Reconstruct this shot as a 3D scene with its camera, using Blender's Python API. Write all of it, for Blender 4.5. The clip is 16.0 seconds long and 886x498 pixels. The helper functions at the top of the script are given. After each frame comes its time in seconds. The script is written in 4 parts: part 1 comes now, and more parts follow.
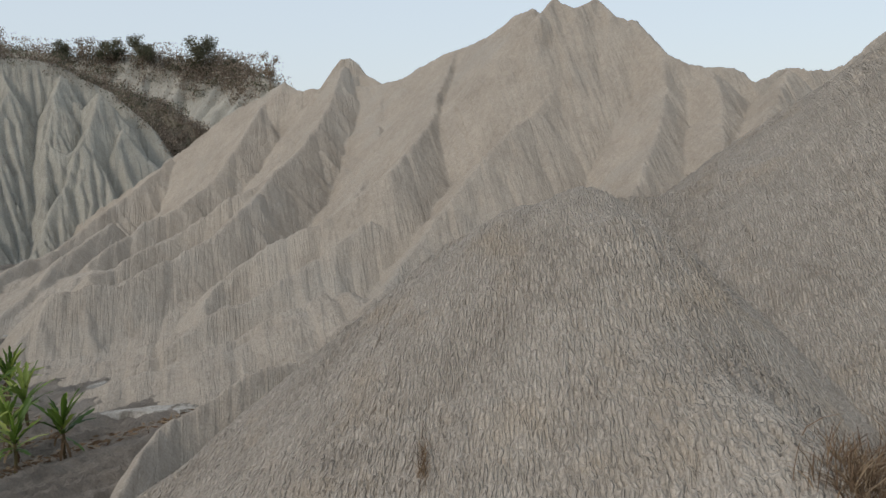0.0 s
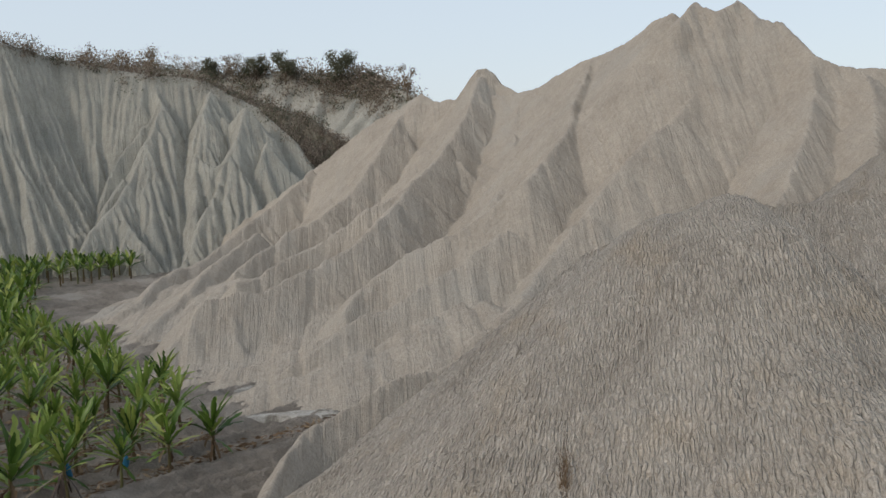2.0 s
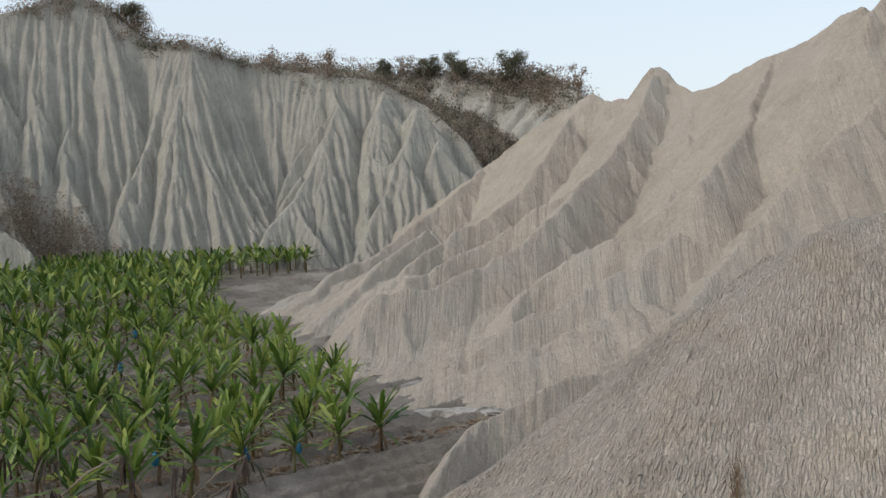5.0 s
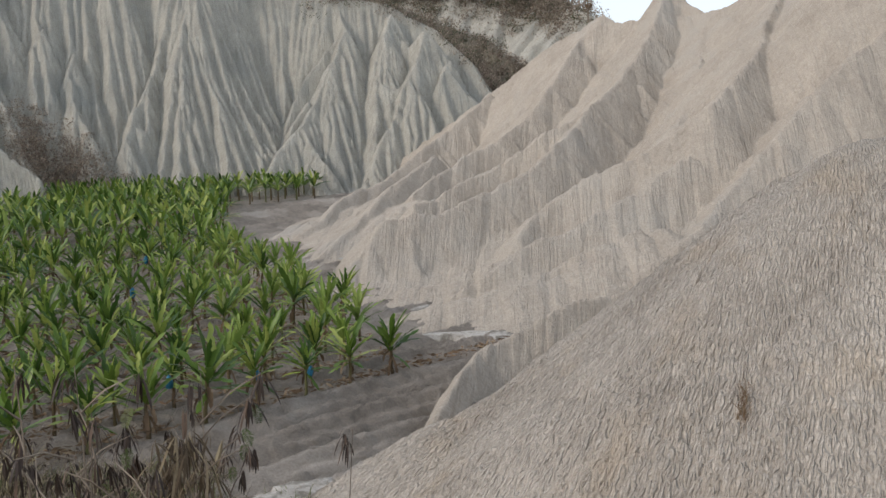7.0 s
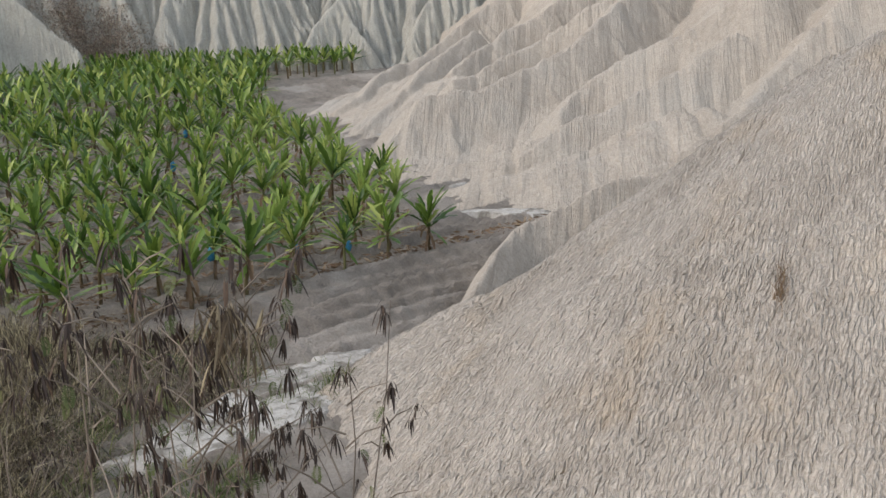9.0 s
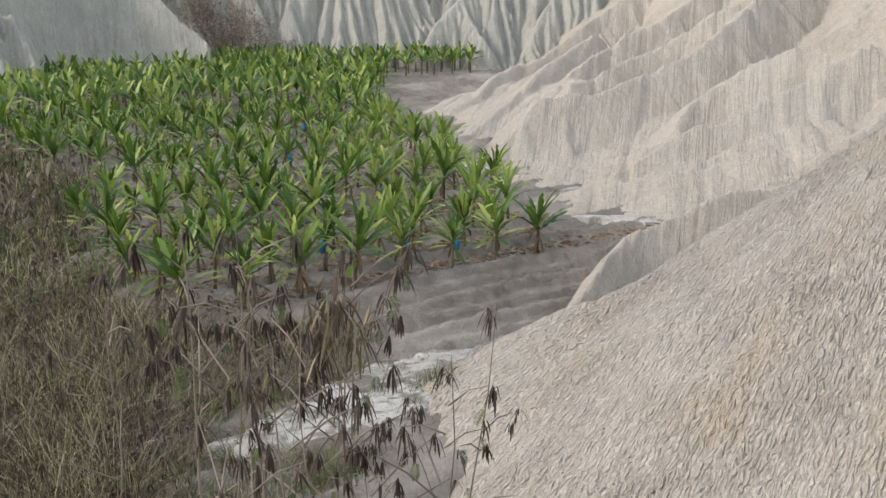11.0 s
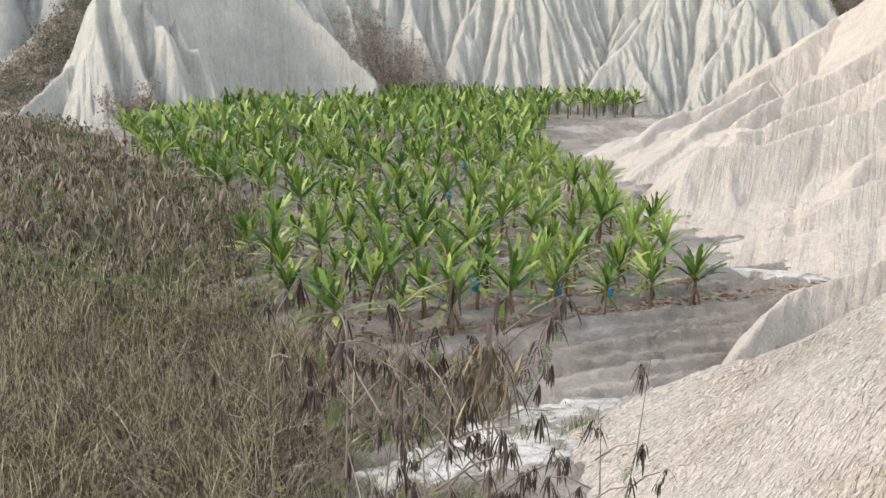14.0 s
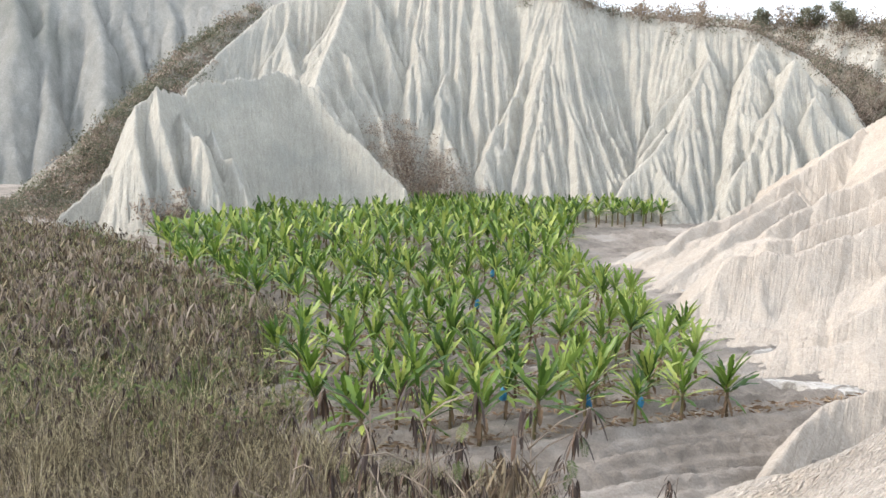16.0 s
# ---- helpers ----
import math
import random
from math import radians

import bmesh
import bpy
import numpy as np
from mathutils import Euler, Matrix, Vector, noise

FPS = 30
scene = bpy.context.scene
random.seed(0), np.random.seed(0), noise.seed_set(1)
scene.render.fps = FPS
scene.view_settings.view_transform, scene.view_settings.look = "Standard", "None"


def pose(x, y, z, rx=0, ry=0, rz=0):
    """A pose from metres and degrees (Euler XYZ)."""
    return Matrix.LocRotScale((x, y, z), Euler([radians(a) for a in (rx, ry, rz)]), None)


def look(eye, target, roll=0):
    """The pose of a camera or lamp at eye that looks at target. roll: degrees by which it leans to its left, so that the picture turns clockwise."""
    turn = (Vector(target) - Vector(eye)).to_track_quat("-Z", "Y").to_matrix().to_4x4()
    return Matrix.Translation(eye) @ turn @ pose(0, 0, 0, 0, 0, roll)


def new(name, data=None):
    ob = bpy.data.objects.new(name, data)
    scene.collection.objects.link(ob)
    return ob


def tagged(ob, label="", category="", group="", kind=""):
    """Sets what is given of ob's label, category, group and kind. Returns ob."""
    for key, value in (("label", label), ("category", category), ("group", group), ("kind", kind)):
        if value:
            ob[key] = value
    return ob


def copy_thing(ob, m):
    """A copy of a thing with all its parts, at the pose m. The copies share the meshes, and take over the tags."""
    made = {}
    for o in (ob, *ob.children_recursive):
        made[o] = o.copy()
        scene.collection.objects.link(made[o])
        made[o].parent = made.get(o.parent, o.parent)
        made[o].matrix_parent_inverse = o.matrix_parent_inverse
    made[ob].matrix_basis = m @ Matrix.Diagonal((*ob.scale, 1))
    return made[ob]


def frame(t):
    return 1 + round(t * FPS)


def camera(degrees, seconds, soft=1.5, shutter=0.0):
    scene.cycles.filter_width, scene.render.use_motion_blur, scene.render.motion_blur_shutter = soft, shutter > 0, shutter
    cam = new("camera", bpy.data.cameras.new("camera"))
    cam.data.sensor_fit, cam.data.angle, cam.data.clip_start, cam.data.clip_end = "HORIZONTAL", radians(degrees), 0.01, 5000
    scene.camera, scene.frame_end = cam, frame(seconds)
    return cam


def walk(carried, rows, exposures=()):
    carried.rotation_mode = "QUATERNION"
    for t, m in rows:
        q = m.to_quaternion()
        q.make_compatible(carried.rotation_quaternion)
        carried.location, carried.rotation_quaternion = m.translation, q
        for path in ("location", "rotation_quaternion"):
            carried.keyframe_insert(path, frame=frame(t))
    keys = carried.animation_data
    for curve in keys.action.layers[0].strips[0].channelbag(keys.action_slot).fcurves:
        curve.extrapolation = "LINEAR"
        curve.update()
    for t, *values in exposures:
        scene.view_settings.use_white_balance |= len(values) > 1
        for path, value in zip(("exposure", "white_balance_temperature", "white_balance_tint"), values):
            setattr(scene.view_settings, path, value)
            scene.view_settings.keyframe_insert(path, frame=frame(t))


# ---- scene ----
cam = camera(48.0, 16.0, soft=1.5)
EYE = 10.0
PATH = [
    (0.0, pose(0.16, 0.03, EYE + 0.02, 85.10, 0.80, 0.00)),
    (0.5, pose(0.12, 0.04, EYE + 0.02, 85.10, 0.80, 0.77)),
    (1.0, pose(0.08, 0.04, EYE + 0.02, 85.41, 0.84, 2.71)),
    (1.5, pose(0.06, 0.04, EYE + 0.02, 85.67, 1.00, 5.60)),
    (2.0, pose(0.05, 0.04, EYE + 0.02, 85.78, 1.41, 7.73)),
    (2.5, pose(0.04, 0.03, EYE + 0.01, 85.89, 1.56, 9.74)),
    (3.0, pose(0.02, 0.02, EYE + 0.01, 86.03, 1.51, 11.63)),
    (3.5, pose(0.02, 0.02, EYE + 0.02, 86.02, 1.30, 13.59)),
    (4.0, pose(0.01, 0.01, EYE + 0.02, 86.11, 1.01, 15.25)),
    (6.5, pose(-0.01, 0.00, EYE + -0.01, 83.91, 1.41, 18.37)),
    (7.0, pose(-0.02, -0.00, EYE + -0.03, 81.69, 1.17, 17.82)),
    (7.5, pose(-0.02, 0.00, EYE + -0.04, 78.95, 1.03, 17.82)),
    (8.0, pose(-0.03, 0.01, EYE + -0.06, 76.43, 0.78, 18.17)),
    (8.2, pose(-0.03, 0.01, EYE + -0.06, 75.57, 0.82, 18.51)),
    (10.3, pose(-0.03, 0.03, EYE + -0.07, 74.33, 0.11, 23.72)),
    (10.5, pose(-0.04, 0.03, EYE + -0.06, 74.47, -0.19, 24.58)),
    (11.0, pose(-0.05, 0.03, EYE + -0.05, 74.76, -0.42, 26.88)),
    (11.5, pose(-0.05, 0.01, EYE + -0.05, 75.18, -1.01, 28.71)),
    (12.0, pose(-0.05, -0.00, EYE + -0.03, 75.62, -1.28, 30.16)),
    (12.5, pose(-0.05, -0.01, EYE + -0.02, 76.00, -1.46, 31.55)),
    (13.0, pose(-0.06, -0.03, EYE + -0.01, 76.21, -1.58, 33.03)),
    (13.5, pose(-0.05, -0.04, EYE + 0.02, 76.14, -1.36, 34.58)),
    (14.0, pose(-0.04, -0.05, EYE + 0.04, 76.87, -1.44, 36.18)),
    (14.5, pose(-0.02, -0.05, EYE + 0.06, 78.17, -1.54, 37.43)),
    (15.0, pose(-0.01, -0.05, EYE + 0.08, 79.82, -1.69, 38.05)),
    (15.5, pose(0.00, -0.06, EYE + 0.08, 81.27, -1.56, 38.19)),
    (16.0, pose(0.01, -0.06, EYE + 0.09, 82.99, -1.46, 37.88)),
]
walk(cam, PATH, [(0.0, -0.39, 6850, 12), (1.5, -0.37, 6850, 12), (4.0, -0.22, 6850, 12), (6.5, 0.02, 6850, 14), (8.2, 0.29, 6800, 15), (10.3, 0.5, 6800, 14), (13.0, 0.98, 6850, 14), (16.0, 1.28, 6850, 15)])

# ---- light: thin overcast, soft sun from the side of the field ----
world = bpy.data.worlds.new("sky")
scene.world = world
world.use_nodes = True
wn = world.node_tree.nodes
wl = world.node_tree.links
sky = wn.new("ShaderNodeTexSky")
sky.sky_type = "NISHITA"
sky.sun_disc = False
sky.sun_elevation = radians(38)
sky.sun_rotation = radians(-132)
sky.air_density = 1.2
sky.dust_density = 1.5
sky.ozone_density = 2.0
haze = wn.new("ShaderNodeMix")
haze.data_type = "RGBA"
haze.inputs[0].default_value = 0.65
haze.inputs[7].default_value = (6.5, 7.6, 8.8, 1)
wl.new(sky.outputs["Color"], haze.inputs[6])
wn["Background"].inputs["Strength"].default_value = 0.147
wl.new(haze.outputs[2], wn["Background"].inputs["Color"])
sun = new("sun", bpy.data.lights.new("sun", "SUN"))
sun.data.energy = 1.6
sun.data.angle = radians(9)
sun.data.color = (1.0, 0.965, 0.91)
sun.matrix_world = look((-65, -58, 62), (0, 0, 0))

# ---- small tools ----
def lattice(ix, iy, seed):
    n = (ix * 374761393 + iy * 668265263 + seed * 1274126177) & 0x7FFFFFFF
    n = ((n ^ (n >> 13)) * 1103515245 + 12345) & 0x7FFFFFFF
    n = ((n ^ (n >> 16)) * 69069 + 7) & 0x7FFFFFFF
    return (n & 0xFFFF) / 32767.5 - 1.0


def grain(x, y, seed=0):
    """Smooth value noise in -1 .. 1."""
    fx, fy = np.floor(x), np.floor(y)
    ix, iy = fx.astype(np.int64), fy.astype(np.int64)
    u, v = x - fx, y - fy
    u, v = u * u * (3 - 2 * u), v * v * (3 - 2 * v)
    a, b = lattice(ix, iy, seed), lattice(ix + 1, iy, seed)
    c, d = lattice(ix, iy + 1, seed), lattice(ix + 1, iy + 1, seed)
    return (a * (1 - u) + b * u) * (1 - v) + (c * (1 - u) + d * u) * v


def sheet(name, xs, ys, zs, keep=None, flow=None):
    """A mesh from a height grid; keep: which cells stay."""
    ny, nx = zs.shape
    X, Y = np.meshgrid(xs, ys)
    co = np.stack([X, Y, zs], -1).reshape(-1, 3)
    i = np.arange(ny * nx).reshape(ny, nx)
    quads = np.stack([i[:-1, :-1], i[:-1, 1:], i[1:, 1:], i[1:, :-1]], -1)
    quads = quads[keep] if keep is not None else quads.reshape(-1, 4)
    used = np.zeros(len(co), bool)
    used[quads.ravel()] = True
    order = np.cumsum(used) - 1
    me = fast_mesh(name, co[used], order[quads])
    if flow is not None:
        at = me.attributes.new("flow", "FLOAT_VECTOR", "POINT")
        at.data.foreach_set("vector", np.ascontiguousarray(flow.reshape(-1, 3)[used], np.float32).ravel())
    return me


def fast_mesh(name, co, quads, smooth=True):
    me = bpy.data.meshes.new(name)
    me.vertices.add(len(co))
    me.vertices.foreach_set("co", np.ascontiguousarray(co, np.float32).ravel())
    k = quads.shape[1]
    me.loops.add(quads.size)
    me.loops.foreach_set("vertex_index", np.ascontiguousarray(quads, np.int32).ravel())
    me.polygons.add(len(quads))
    me.polygons.foreach_set("loop_start", np.arange(0, quads.size, k, dtype=np.int32))
    me.polygons.foreach_set("use_smooth", np.full(len(quads), smooth))
    me.update(calc_edges=True)
    me.validate()
    return me


def steps(a, b, d):
    return np.linspace(a, b, max(2, int(round((b - a) / d)) + 1))


# ---- materials ----
def mat(name, rough=0.9):
    m = bpy.data.materials.new(name)
    m.use_nodes = True
    b = m.node_tree.nodes["Principled BSDF"]
    b.inputs["Roughness"].default_value = rough
    b.inputs["Specular IOR Level"].default_value = 0.25
    return m, m.node_tree.nodes, m.node_tree.links, b


def nd(nodes, kind, **kw):
    n = nodes.new(kind)
    for k, v in kw.items():
        n.inputs[k].default_value = v
    return n


def ramp(nodes, stops):
    n = nodes.new("ShaderNodeValToRGB")
    e = n.color_ramp.elements
    while len(e) < len(stops):
        e.new(0.5)
    for s, (p, c) in zip(e, stops):
        s.position, s.color = p, (*c, 1)
    return n


def mix(nodes, links, a, b, fac, how="MIX"):
    n = nodes.new("ShaderNodeMix")
    n.data_type, n.blend_type = "RGBA", how
    for sock, v in ((n.inputs[6], a), (n.inputs[7], b), (n.inputs[0], fac)):
        if isinstance(v, (int, float)):
            sock.default_value = v
        elif isinstance(v, tuple):
            sock.default_value = (*v, 1)
        else:
            links.new(v, sock)
    return n.outputs[2]


def mud(name, low, high, stain, streak=1.0, fine=1.0, bump=0.5, stain_size=0.12, stain_at=(0.52, 0.7), dist=0.1, crack=0.0, rill=0.0):
    """Dry mudstone: patches, rain streaks down the slope, crumbly fine relief."""
    m, n, l, b = mat(name, 0.95)
    co = n.new("ShaderNodeTexCoord").outputs["Object"]
    patch = nd(n, "ShaderNodeTexNoise", Scale=0.35, Detail=6.0, Roughness=0.6)
    l.new(co, patch.inputs["Vector"])
    sq = n.new("ShaderNodeMapping")
    sq.inputs["Scale"].default_value = (1.6 * streak, 1.6 * streak, 0.16 * streak)
    l.new(co, sq.inputs["Vector"])
    run = nd(n, "ShaderNodeTexNoise", Scale=1.0, Detail=7.0, Roughness=0.65)
    l.new(sq.outputs[0], run.inputs["Vector"])
    crumb = nd(n, "ShaderNodeTexNoise", Scale=9.0 * fine, Detail=5.0, Roughness=0.7)
    l.new(co, crumb.inputs["Vector"])
    add = n.new("ShaderNodeMath")
    add.operation = "ADD"
    l.new(patch.outputs[0], add.inputs[0])
    l.new(run.outputs[0], add.inputs[1])
    half = n.new("ShaderNodeMath")
    half.operation = "MULTIPLY"
    half.inputs[1].default_value = 0.5
    l.new(add.outputs[0], half.inputs[0])
    r = ramp(n, [(0.34, low), (0.66, high)])
    l.new(half.outputs[0], r.inputs[0])
    st = nd(n, "ShaderNodeTexNoise", Scale=stain_size, Detail=4.0, Roughness=0.6)
    l.new(co, st.inputs["Vector"])
    sr = ramp(n, [(stain_at[0], (0, 0, 0)), (stain_at[1], (1, 1, 1))])
    l.new(st.outputs[0], sr.inputs[0])
    c = mix(n, l, r.outputs[0], stain, sr.outputs[0])
    cr = ramp(n, [(0.3, (0.72, 0.72, 0.72)), (0.6, (1.08, 1.08, 1.08))])
    l.new(crumb.outputs[0], cr.inputs[0])
    c = mix(n, l, c, cr.outputs[0], 0.8, "MULTIPLY")
    l.new(c, b.inputs["Base Color"])
    bu = n.new("ShaderNodeBump")
    bu.inputs["Strength"].default_value = bump
    bu.inputs["Distance"].default_value = dist
    hs = n.new("ShaderNodeMath")
    hs.operation = "ADD"
    l.new(run.outputs[0], hs.inputs[0])
    l.new(crumb.outputs[0], hs.inputs[1])
    if crack:
        # small scaly ribs, longer down the slope than across it
        fl = n.new("ShaderNodeAttribute")
        fl.attribute_name = "flow"
        wv = nd(n, "ShaderNodeTexNoise", Scale=4.0, Detail=3.0)
        l.new(co, wv.inputs["Vector"])
        sh = n.new("ShaderNodeMix")
        sh.data_type, sh.blend_type = "RGBA", "ADD"
        sh.inputs[0].default_value = 0.11
        l.new(fl.outputs["Vector"], sh.inputs[6])
        l.new(wv.outputs[1], sh.inputs[7])
        for f, amp, wide in ((1.0, 2.4, 0.22), (1.9, 0.9, 0.2)):
            mp = n.new("ShaderNodeMapping")
            mp.inputs["Scale"].default_value = (crack * f, crack * f * 0.23, 1)
            l.new(sh.outputs[2], mp.inputs["Vector"])
            vo = n.new("ShaderNodeTexVoronoi")
            vo.voronoi_dimensions = "2D"
            vo.feature = "DISTANCE_TO_EDGE"
            vo.inputs["Scale"].default_value = 1.0
            l.new(mp.outputs[0], vo.inputs["Vector"])
            mn = nd(n, "ShaderNodeMapRange")
            mn.inputs["From Min"].default_value, mn.inputs["From Max"].default_value = 0.0, wide
            l.new(vo.outputs["Distance"], mn.inputs["Value"])
            ma = n.new("ShaderNodeMath")
            ma.operation = "MULTIPLY_ADD"
            ma.inputs[1].default_value = amp
            l.new(mn.outputs[0], ma.inputs[0])
            l.new(hs.outputs[0], ma.inputs[2])
            hs = ma
    if rill:
        # narrow rain rills that follow the fall of the slope
        fl = n.new("ShaderNodeAttribute")
        fl.attribute_name = "flow"
        for f, amp in ((1.0, 1.6), (2.6, 0.9)):
            mp = n.new("ShaderNodeMapping")
            mp.inputs["Scale"].default_value = (rill * f, rill * f * 0.09, 1)
            l.new(fl.outputs["Vector"], mp.inputs["Vector"])
            tx = nd(n, "ShaderNodeTexNoise", Scale=1.0, Detail=3.0, Roughness=0.6)
            l.new(mp.outputs[0], tx.inputs["Vector"])
            sub = n.new("ShaderNodeMath")
            sub.operation = "SUBTRACT"
            sub.inputs[1].default_value = 0.5
            l.new(tx.outputs[0], sub.inputs[0])
            ab = n.new("ShaderNodeMath")
            ab.operation = "ABSOLUTE"
            l.new(sub.outputs[0], ab.inputs[0])
            pw = n.new("ShaderNodeMath")
            pw.operation = "POWER"
            pw.inputs[1].default_value = 0.5
            l.new(ab.outputs[0], pw.inputs[0])
            ma = n.new("ShaderNodeMath")
            ma.operation = "MULTIPLY_ADD"
            ma.inputs[1].default_value = amp
            l.new(pw.outputs[0], ma.inputs[0])
            l.new(hs.outputs[0], ma.inputs[2])
            hs = ma
    l.new(hs.outputs[0], bu.inputs["Height"])
    l.new(bu.outputs[0], b.inputs["Normal"])
    return m


def leafy(name, stops, rough=0.5, sheer=0.25, scale=3.0):
    """Leaves, straw and bark: tone by piece and by patch; thin ones let some light pass."""
    m, n, l, b = mat(name, rough)
    ob = n.new("ShaderNodeObjectInfo")
    geo = n.new("ShaderNodeNewGeometry")
    tex = nd(n, "ShaderNodeTexNoise", Scale=scale, Detail=4.0)
    co = n.new("ShaderNodeTexCoord").outputs["Object"]
    l.new(co, tex.inputs["Vector"])
    a = n.new("ShaderNodeMath")
    a.operation = "ADD"
    l.new(ob.outputs["Random"], a.inputs[0])
    l.new(geo.outputs["Random Per Island"], a.inputs[1])
    fr = n.new("ShaderNodeMath")
    fr.operation = "FRACT"
    l.new(a.outputs[0], fr.inputs[0])
    mx = n.new("ShaderNodeMath")
    mx.operation = "MULTIPLY_ADD"
    mx.inputs[1].default_value = 0.7
    l.new(fr.outputs[0], mx.inputs[0])
    sc = n.new("ShaderNodeMath")
    sc.operation = "MULTIPLY"
    sc.inputs[1].default_value = 0.3
    l.new(tex.outputs[0], sc.inputs[0])
    l.new(sc.outputs[0], mx.inputs[2])
    r = ramp(n, stops)
    l.new(mx.outputs[0], r.inputs[0])
    l.new(r.outputs[0], b.inputs["Base Color"])
    if sheer:
        b.inputs["Subsurface Weight"].default_value = 0.0
        tr = n.new("ShaderNodeBsdfTranslucent")
        l.new(r.outputs[0], tr.inputs["Color"])
        ms = n.new("ShaderNodeMixShader")
        ms.inputs[0].default_value = sheer
        l.new(b.outputs[0], ms.inputs[1])
        l.new(tr.outputs[0], ms.inputs[2])
        l.new(ms.outputs[0], n["Material Output"].inputs[0])
    return m


TAN = mud("tan_mudstone", (0.335, 0.286, 0.231), (0.475, 0.411, 0.337), (0.41, 0.366, 0.309), 2.2, 1.2, 0.9, dist=0.09, rill=1.9)
GREY = mud("grey_mudstone", (0.315, 0.296, 0.25), (0.47, 0.441, 0.372), (0.327, 0.319, 0.278), 2.0, 0.8, 0.9, dist=0.15, rill=1.5)
# the grey rock again, with distant shadow and haze put into its colour
FARGREY_SHADED = mud("shaded_far_grey_mudstone", (0.225, 0.22, 0.195), (0.335, 0.325, 0.29), (0.2, 0.2, 0.17), 0.8, 0.5, 0.8, 0.05, (0.5, 0.65), dist=0.4)
DUNE = mud("crusted_mudstone", (0.37, 0.321, 0.264), (0.545, 0.48, 0.403), (0.475, 0.388, 0.293), 1.5, 2.4, 0.9, 0.5, (0.54, 0.78), dist=0.03, crack=14.0)
SOIL = mud("field_soil", (0.175, 0.15, 0.123), (0.385, 0.333, 0.28), (0.44, 0.388, 0.332), 0.7, 1.4, 1.0, 0.15, (0.5, 0.65), dist=0.22)
SCRUBSOIL = mud("scrub_ground", (0.165, 0.142, 0.108), (0.33, 0.29, 0.228), (0.21, 0.195, 0.13), 0.8, 0.8, 0.8, 0.12, (0.45, 0.6), dist=0.3)
SLOPE = mud("scrubby_mudstone", (0.17, 0.155, 0.125), (0.33, 0.305, 0.255), (0.17, 0.16, 0.11), 0.8, 0.8, 0.8, 0.15, (0.42, 0.6), dist=0.3)
SALT = mud("dried_white_mud", (0.30, 0.275, 0.24), (0.52, 0.49, 0.44), (0.2, 0.18, 0.15), 1.0, 1.5, 0.8, 1.6, (0.48, 0.6), dist=0.05)
LEAF = leafy("banana_leaf", [(0.0, (0.024, 0.052, 0.013)), (0.33, (0.058, 0.112, 0.02)), (0.62, (0.147, 0.225, 0.038)), (0.88, (0.39, 0.42, 0.11))], 0.36, 0.32, 1.5)
# near-black: the shade between the stalks is put into this colour
LITTER_SHADE = leafy("litter_shade", [(0.0, (0.018, 0.014, 0.009)), (0.6, (0.050, 0.038, 0.025)), (1.0, (0.120, 0.094, 0.059))], 0.95, 0.0)
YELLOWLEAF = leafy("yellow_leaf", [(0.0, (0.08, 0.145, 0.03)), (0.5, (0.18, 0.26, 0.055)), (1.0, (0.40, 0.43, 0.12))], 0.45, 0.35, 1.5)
NEWLEAF = leafy("young_leaf", [(0.0, (0.30, 0.36, 0.12)), (1.0, (0.48, 0.50, 0.24))], 0.45, 0.35)
STEM = leafy("banana_stem", [(0.0, (0.07, 0.05, 0.028)), (0.5, (0.14, 0.10, 0.05)), (1.0, (0.13, 0.15, 0.05))], 0.7, 0.0, 6.0)
DEADLEAF = leafy("dead_leaf", [(0.0, (0.09, 0.055, 0.035)), (0.5, (0.19, 0.125, 0.075)), (1.0, (0.33, 0.25, 0.16))], 0.85, 0.15)
BAG = leafy("blue_bag", [(0.0, (0.02, 0.13, 0.25)), (1.0, (0.06, 0.28, 0.42))], 0.35, 0.3, 8.0)
STRAW = leafy("straw", [(0.0, (0.020, 0.016, 0.010)), (0.42, (0.070, 0.055, 0.034)), (0.64, (0.245, 0.198, 0.117)), (0.88, (0.620, 0.541, 0.329))], 0.85, 0.3)
BRUSH = leafy("dry_brush", [(0.0, (0.1, 0.078, 0.063)), (0.5, (0.24, 0.188, 0.148)), (1.0, (0.48, 0.4, 0.3))], 0.9, 0.35)
WITHER = leafy("withered_leaf", [(0.0, (0.030, 0.021, 0.013)), (0.5, (0.110, 0.080, 0.050)), (0.76, (0.240, 0.185, 0.115)), (0.95, (0.460, 0.380, 0.230))], 0.85, 0.25)
POD = leafy("seed_pod", [(0.0, (0.020, 0.012, 0.009)), (0.6, (0.045, 0.029, 0.020)), (1.0, (0.130, 0.081, 0.050))], 0.55, 0.0, 10)
TWIG = leafy("twig_bark", [(0.0, (0.12, 0.09, 0.065)), (1.0, (0.26, 0.21, 0.16))], 0.9, 0.0)
SPRIG = leafy("shrub_leaf", [(0.0, (0.045, 0.07, 0.024)), (0.6, (0.125, 0.15, 0.055)), (1.0, (0.29, 0.28, 0.11))], 0.6, 0.4)
TREELEAF = leafy("tree_leaf", [(0.0, (0.06, 0.065, 0.042)), (0.6, (0.13, 0.13, 0.08)), (1.0, (0.26, 0.22, 0.15))], 0.6, 0.25)

